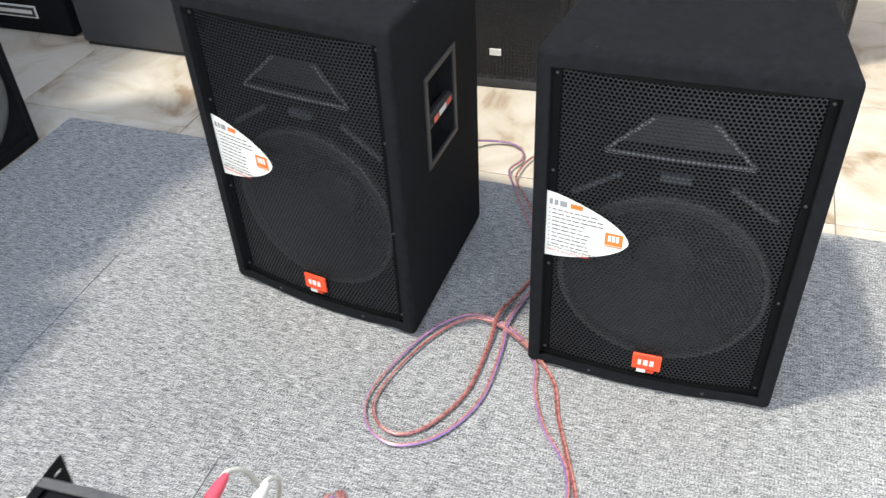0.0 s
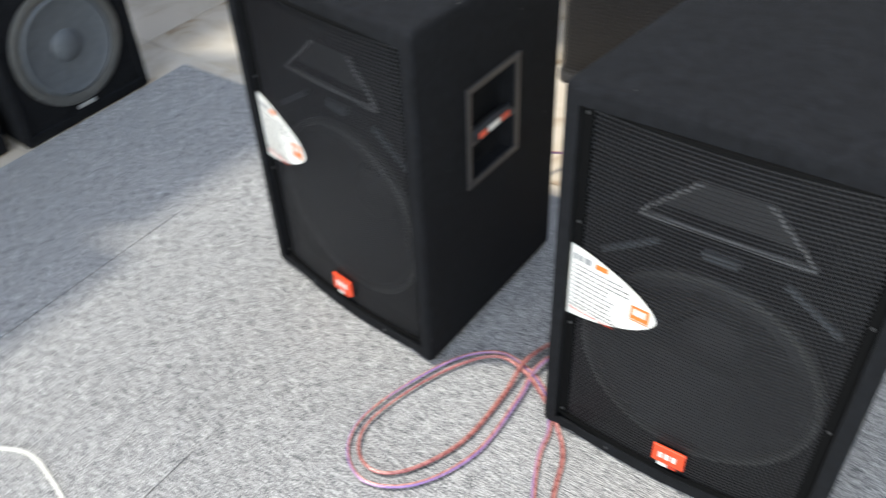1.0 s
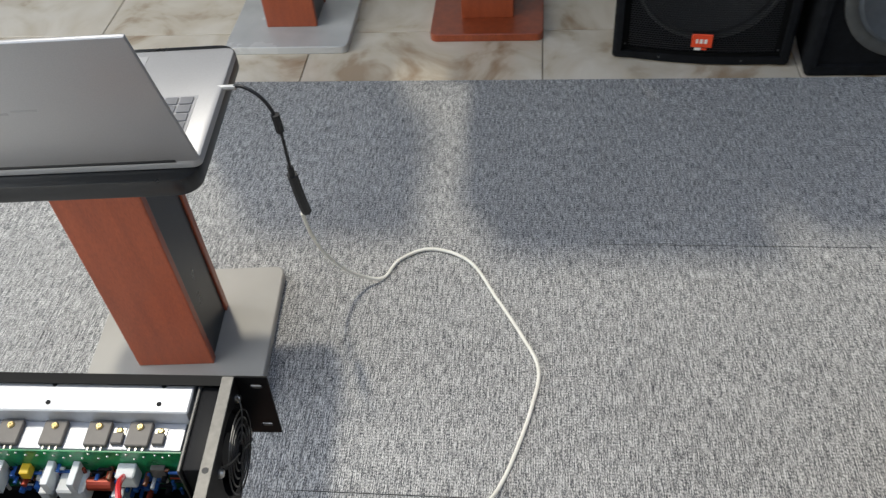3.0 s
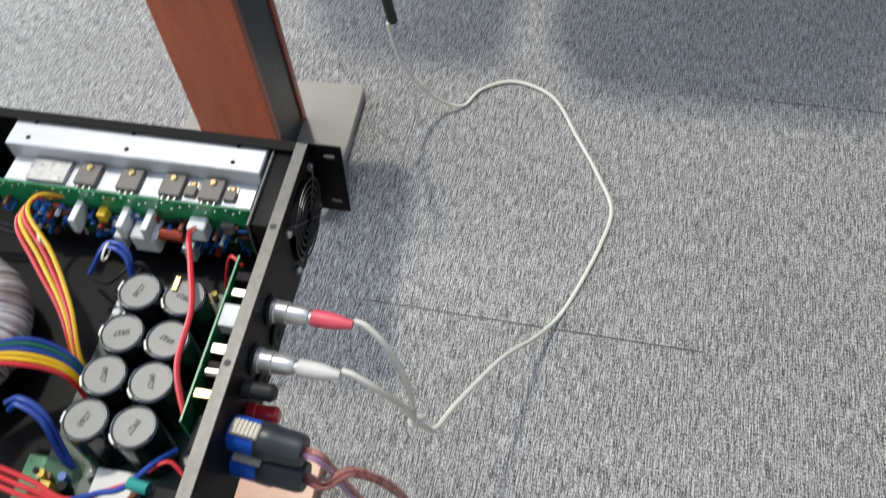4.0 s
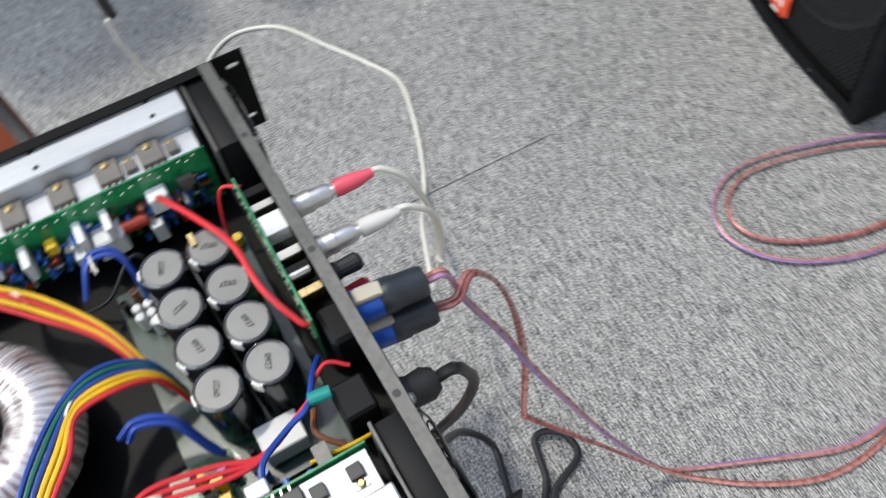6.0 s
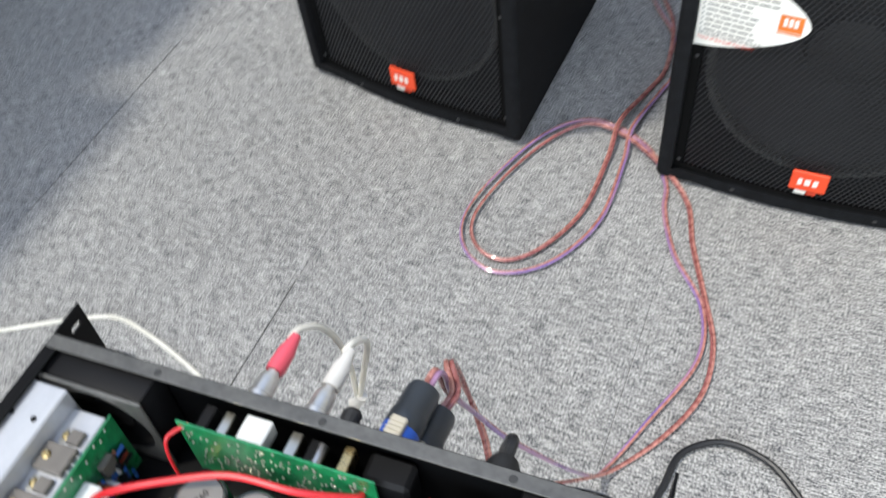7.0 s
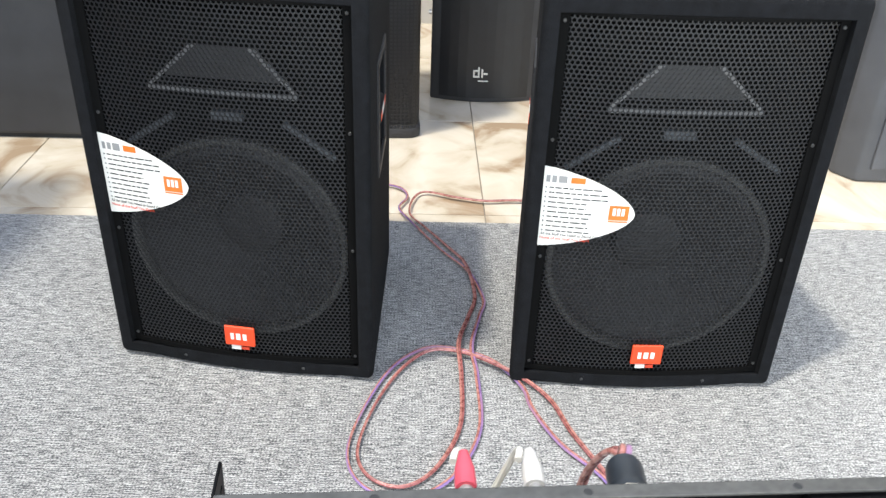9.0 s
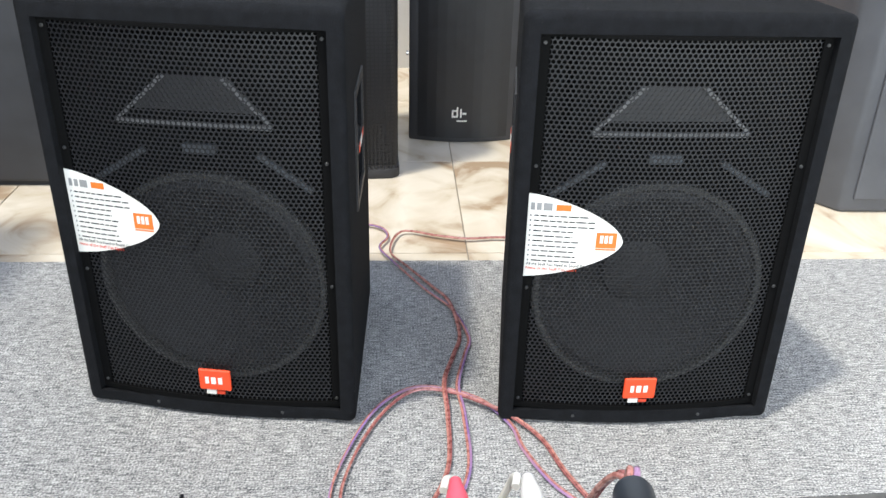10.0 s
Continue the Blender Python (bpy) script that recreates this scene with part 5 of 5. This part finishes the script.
gl = part("mains_gland", lathe([(0, 0), (0.0125, 0), (0.0130, 0.006), (0.0118, 0.008), (0.0125, 0.020), (0.0085, 0.027), (0, 0.027)], Matrix.Translation((0.110, 0.0, 0.046)) @ Matrix.Rotation(radians(-90), 4, "X"), 18), M_ROUND, amp, "black ribbed cable gland", smooth=True)
part("panel_screw", lathe([(0.004, 0), (0.004, 0.002), (0.0025, 0.004), (0, 0.0042)], Matrix.Translation((0.128, 0.0, 0.080)) @ Matrix.Rotation(radians(-90), 4, "X"), 12), M_SCREW, amp)
first = None
for u in (UL + 0.04, UR - 0.04):
    for v in (0.04, DEPTH - 0.04):
        if first is None:
            first = part("rubber_foot", lathe([(0, -0.0085), (0.012, -0.0085), (0.014, 0), (0, 0)], None, 16), M_ROUND, amp)
            first.matrix_basis = pose(u, -v, 0)
        else:
            share("rubber_foot", first, pose(u, -v, 0), amp)

# ---- cables ----
def cable(name, label, leads, kind_word="cable", group=""):
    e = thing(name, Matrix.Identity(4), label, kind_word, group)
    for nm, pts, r, mt, shift, wind in leads:
        part(nm, tube(pts, r, 8, 8, shift=shift, wind=wind), mt, e, smooth=True)
    return e


# white signal lead: from the two plugs to a yoke, over the carpet and up to the laptop
pr, pw = W(-0.0695, -0.068, 0.0510), W(-0.0255, -0.068, 0.0510)
JOINT = Vector((-0.136, -0.714, 0.392))
tail = [JOINT, (-0.161, -0.716, 0.322), (-0.185, -0.716, 0.261), (-0.233, -0.704, 0.230), (-0.346, -0.672, 0.144), (-0.437, -0.641, 0.050), (-0.505, -0.613, 0.006), (-0.569, -0.589, 0.004), (-0.654, -0.565, 0.004), (-0.730, -0.555, 0.004), (-0.802, -0.586, 0.004), (-0.885, -0.633, 0.004),
        (-0.977, -0.689, 0.004), (-1.009, -0.766, 0.004), (-0.980, -0.825, 0.004), (-0.931, -0.851, 0.005), (-0.915, -0.885, 0.025), (-0.895, -0.913, 0.070), (-0.869, -0.933, 0.140), (-0.848, -0.940, 0.210), (-0.828, -0.938, 0.276)]
cable("signal_cable", "thin white twin signal cable trailing over the grey carpet", [
    ("tail_red", [pr, pr + Vector((0.003, 0.012, -0.002)), (-0.136, -0.723, 0.531), (-0.133, -0.712, 0.475), JOINT], 0.0028, M_WIREW, (0, 0), 0),
    ("tail_white", [pw, pw + Vector((0.002, 0.012, -0.002)), (-0.100, -0.720, 0.526), (-0.118, -0.712, 0.461), JOINT], 0.0028, M_WIREW, (0, 0), 0),
    ("yoke", [JOINT + Vector((0.006, 0, 0.014)), JOINT, JOINT + Vector((-0.010, 0.002, -0.014))], 0.0052, M_BOOT, (0, 0), 0),
    ("sheath", tail, 0.0034, M_WIREW, (0, 0), 0)])
cable("headphone_adapter", "black adapter lead hanging from the laptop", [
    ("adapter_body", [(-0.824, -0.928, 0.285), (-0.812, -0.928, 0.330), (-0.800, -0.927, 0.385)], 0.0085, M_ROUND, (0, 0), 0),
    ("adapter_neck", [(-0.800, -0.927, 0.380), (-0.797, -0.926, 0.402)], 0.0050, M_ROUND, (0, 0), 0),
    ("lead", [(-0.797, -0.926, 0.398), (-0.796, -0.926, 0.480), (-0.798, -0.938, 0.522), (-0.802, -0.965, 0.543), (-0.807, -0.990, 0.538)], 0.0026, M_BLACKCABLE, (0, 0), 0),
    ("bead", [(-0.796, -0.926, 0.470), (-0.796, -0.927, 0.500)], 0.0065, M_ROUND, (0, 0), 0),
    ("jack", [(-0.804, -0.975, 0.541), (-0.809, -1.010, 0.536)], 0.004, M_XLR, (0, 0), 0)], "cable")

# two clear twin loudspeaker leads
s1, s2 = W(0.043, -0.056, 0.054), W(0.053, -0.056, 0.028)
run_1 = [s1, s1 + Vector((0.004, 0.016, 0.002)), (-0.025, -0.732, 0.509), (-0.018, -0.706, 0.427), (-0.001, -0.683, 0.346), (0.032, -0.632, 0.202), (0.055, -0.576, 0.067), (0.068, -0.536, 0.008), (0.103, -0.448, 0.006), (0.145, -0.330, 0.006),
         (0.130, -0.236, 0.006), (0.070, -0.154, 0.006), (0.034, -0.070, 0.006), (0.022, -0.012, 0.006), (-0.021, 0.053, 0.008), (-0.081, 0.088, 0.008), (-0.145, 0.094, 0.008), (-0.206, 0.041, 0.006), (-0.251, -0.066, 0.006),
         (-0.274, -0.175, 0.006), (-0.249, -0.246, 0.006), (-0.184, -0.276, 0.006), (-0.109, -0.231, 0.006), (-0.060, -0.125, 0.006), (-0.057, 0.013, 0.010), (-0.063, 0.092, 0.016), (-0.042, 0.200, 0.006), (-0.030, 0.264, 0.006), (-0.058, 0.372, 0.006), (-0.110, 0.452, 0.006), (-0.186, 0.594, 0.006),
         (-0.211, 0.658, 0.004), (-0.192, 0.717, 0.002), (-0.207, 0.766, 0.002), (-0.257, 0.790, 0.002), (-0.336, 0.750, 0.020), (-0.395, 0.601, 0.096), (-0.405, 0.529, 0.163), (-0.407, 0.491, 0.163)]
run_2 = [s2, s2 + Vector((0.004, 0.018, 0.004)), (-0.027, -0.722, 0.538), (-0.037, -0.698, 0.485), (-0.035, -0.686, 0.413), (-0.024, -0.686, 0.326), (-0.014, -0.697, 0.235), (-0.008, -0.694, 0.225), (0.024, -0.639, 0.154), (0.053, -0.577, 0.058), (0.082, -0.528, 0.007), (0.131, -0.458, 0.006), (0.163, -0.379, 0.006), (0.160, -0.295, 0.006),
         (0.128, -0.211, 0.006), (0.092, -0.124, 0.006), (0.069, -0.050, 0.006), (0.029, -0.001, 0.012), (-0.023, 0.041, 0.014), (-0.081, 0.074, 0.014), (-0.141, 0.080, 0.012), (-0.193, 0.031, 0.006), (-0.237, -0.071, 0.006),
         (-0.258, -0.175, 0.006), (-0.235, -0.233, 0.006), (-0.184, -0.251, 0.006), (-0.134, -0.212, 0.006), (-0.092, -0.115, 0.006), (-0.085, 0.013, 0.010), (-0.087, 0.097, 0.022), (-0.064, 0.200, 0.006), (-0.047, 0.274, 0.006), (-0.061, 0.387, 0.012), (-0.095, 0.466, 0.006), (-0.146, 0.555, 0.006),
         (-0.186, 0.633, 0.006), (-0.157, 0.746, 0.002), (-0.068, 0.722, 0.002), (0.002, 0.707, 0.002), (0.081, 0.714, 0.002), (0.181, 0.693, 0.010), (0.228, 0.602, 0.086), (0.231, 0.530, 0.163), (0.230, 0.443, 0.163)]
for runs, lab in ((run_1, "clear twin loudspeaker cable with copper strands looped on the carpet"), (run_2, "second clear twin loudspeaker cable lying beside the first")):
    cable("speaker_cable", lab, [("copper_lead", runs, 0.0024, M_COPPER, (-0.0022, 0), 0.45), ("blue_lead", runs, 0.0023, M_COPPERDARK if runs is run_2 else M_BLUESTRAND, (0.0022, 0), 0.45)], "cable", "loudspeaker cables")

g0 = W(0.110, -0.026, 0.046)
power = [g0, g0 + Vector((0.0, 0.014, 0.002)), (0.035, -0.761, 0.523), (0.022, -0.753, 0.461), (0.011, -0.769, 0.394), (-0.007, -0.801, 0.317), (-0.029, -0.792, 0.230), (-0.077, -0.755, 0.096), (-0.066, -0.724, 0.020), (0.006, -0.736, 0.007), (0.033, -0.716, 0.007), (0.001, -0.685, 0.007), (-0.053, -0.670, 0.013), (-0.043, -0.637, 0.013), (-0.007, -0.633, 0.009), (0.021, -0.685, 0.007), (0.070, -0.684, 0.007), (0.127, -0.587, 0.007), (0.145, -0.532, 0.007), (0.156, -0.478, 0.007), (0.198, -0.444, 0.007), (0.250, -0.445, 0.007), (0.300, -0.476, 0.007), (0.421, -0.603, 0.007), (0.775, -0.933, 0.007), (1.398, -1.119, 0.007)]
cable("mains_cable", "black mains cable looping down to the carpet", [("sheath", power, 0.0048, M_BLACKCABLE, (0, 0), 0)])

# white paper sheet lying on the carpet
part_sheet = tagged(part("paper_sheet", box(-0.105, 0.105, -0.1485, 0.1485, 0.001, 0.0016), M_WHITE), "white paper sheet lying on the carpet", "paper")
part_sheet.matrix_basis = pose(-0.548, -1.710, 0.0, 0, 0, 30)

# ---- carpet tiles and floor tiles ----
carpet = thing("carpet", Matrix.Identity(4), "grey carpet laid in square tiles with fine streaks", "carpet", kind="structure")


def slab_mesh(name, w, d, t, bevel, material):
    b = box(0, w, 0, d, -t, 0, bevel, 1)
    me = bpy.data.meshes.new(name)
    b.to_mesh(me)
    b.free()
    me.materials.append(material)
    return me


GX, GY, OPEN = 0.0005, 0.0005, 0.0019      # tight joints, and the two that gape
cme = {}
rows_x = [CARPET_EDGE_X + PITCH * i for i in range(7)]
starts = [0.096, 0.154, -0.140, 0.12, -0.15, 0.1]
for i in range(6):
    ys = [CARPET_EDGE_Y]
    y = starts[i]
    while y > -2.4:
        ys.append(y)
        y -= PITCH
    ys.append(-2.45)
    for ya, yb in zip(ys[1:], ys):
        gap = OPEN if (i == 0 and abs(yb - 0.096) < 0.02) or (i == 1 and abs(yb + 0.391) < 0.02) else GX
        key_ = (round(yb - ya, 3), gap)
        if key_ not in cme:
            cme[key_] = slab_mesh("carpet_tile", PITCH - gap, yb - ya - GY, 0.009, 0.0002, M_CARPET)
        o = new("carpet_tile", cme[key_])
        o.parent = carpet
        o.matrix_basis = pose(rows_x[i], ya, random.Random(i * 50 + len(ys) + int(ya * 100)).uniform(-0.0003, 0.0))
TS = 0.6
tme = slab_mesh("floor_tile", TS - 0.003, TS - 0.003, 0.0045, 0.0008, M_TILE)
for i in range(-5, 5):
    for j in range(-6, 3):
        o = new("floor_tile", tme)
        o.parent = floor
        o.matrix_basis = pose(0.0 + i * TS, 0.65 + j * TS, -0.006)
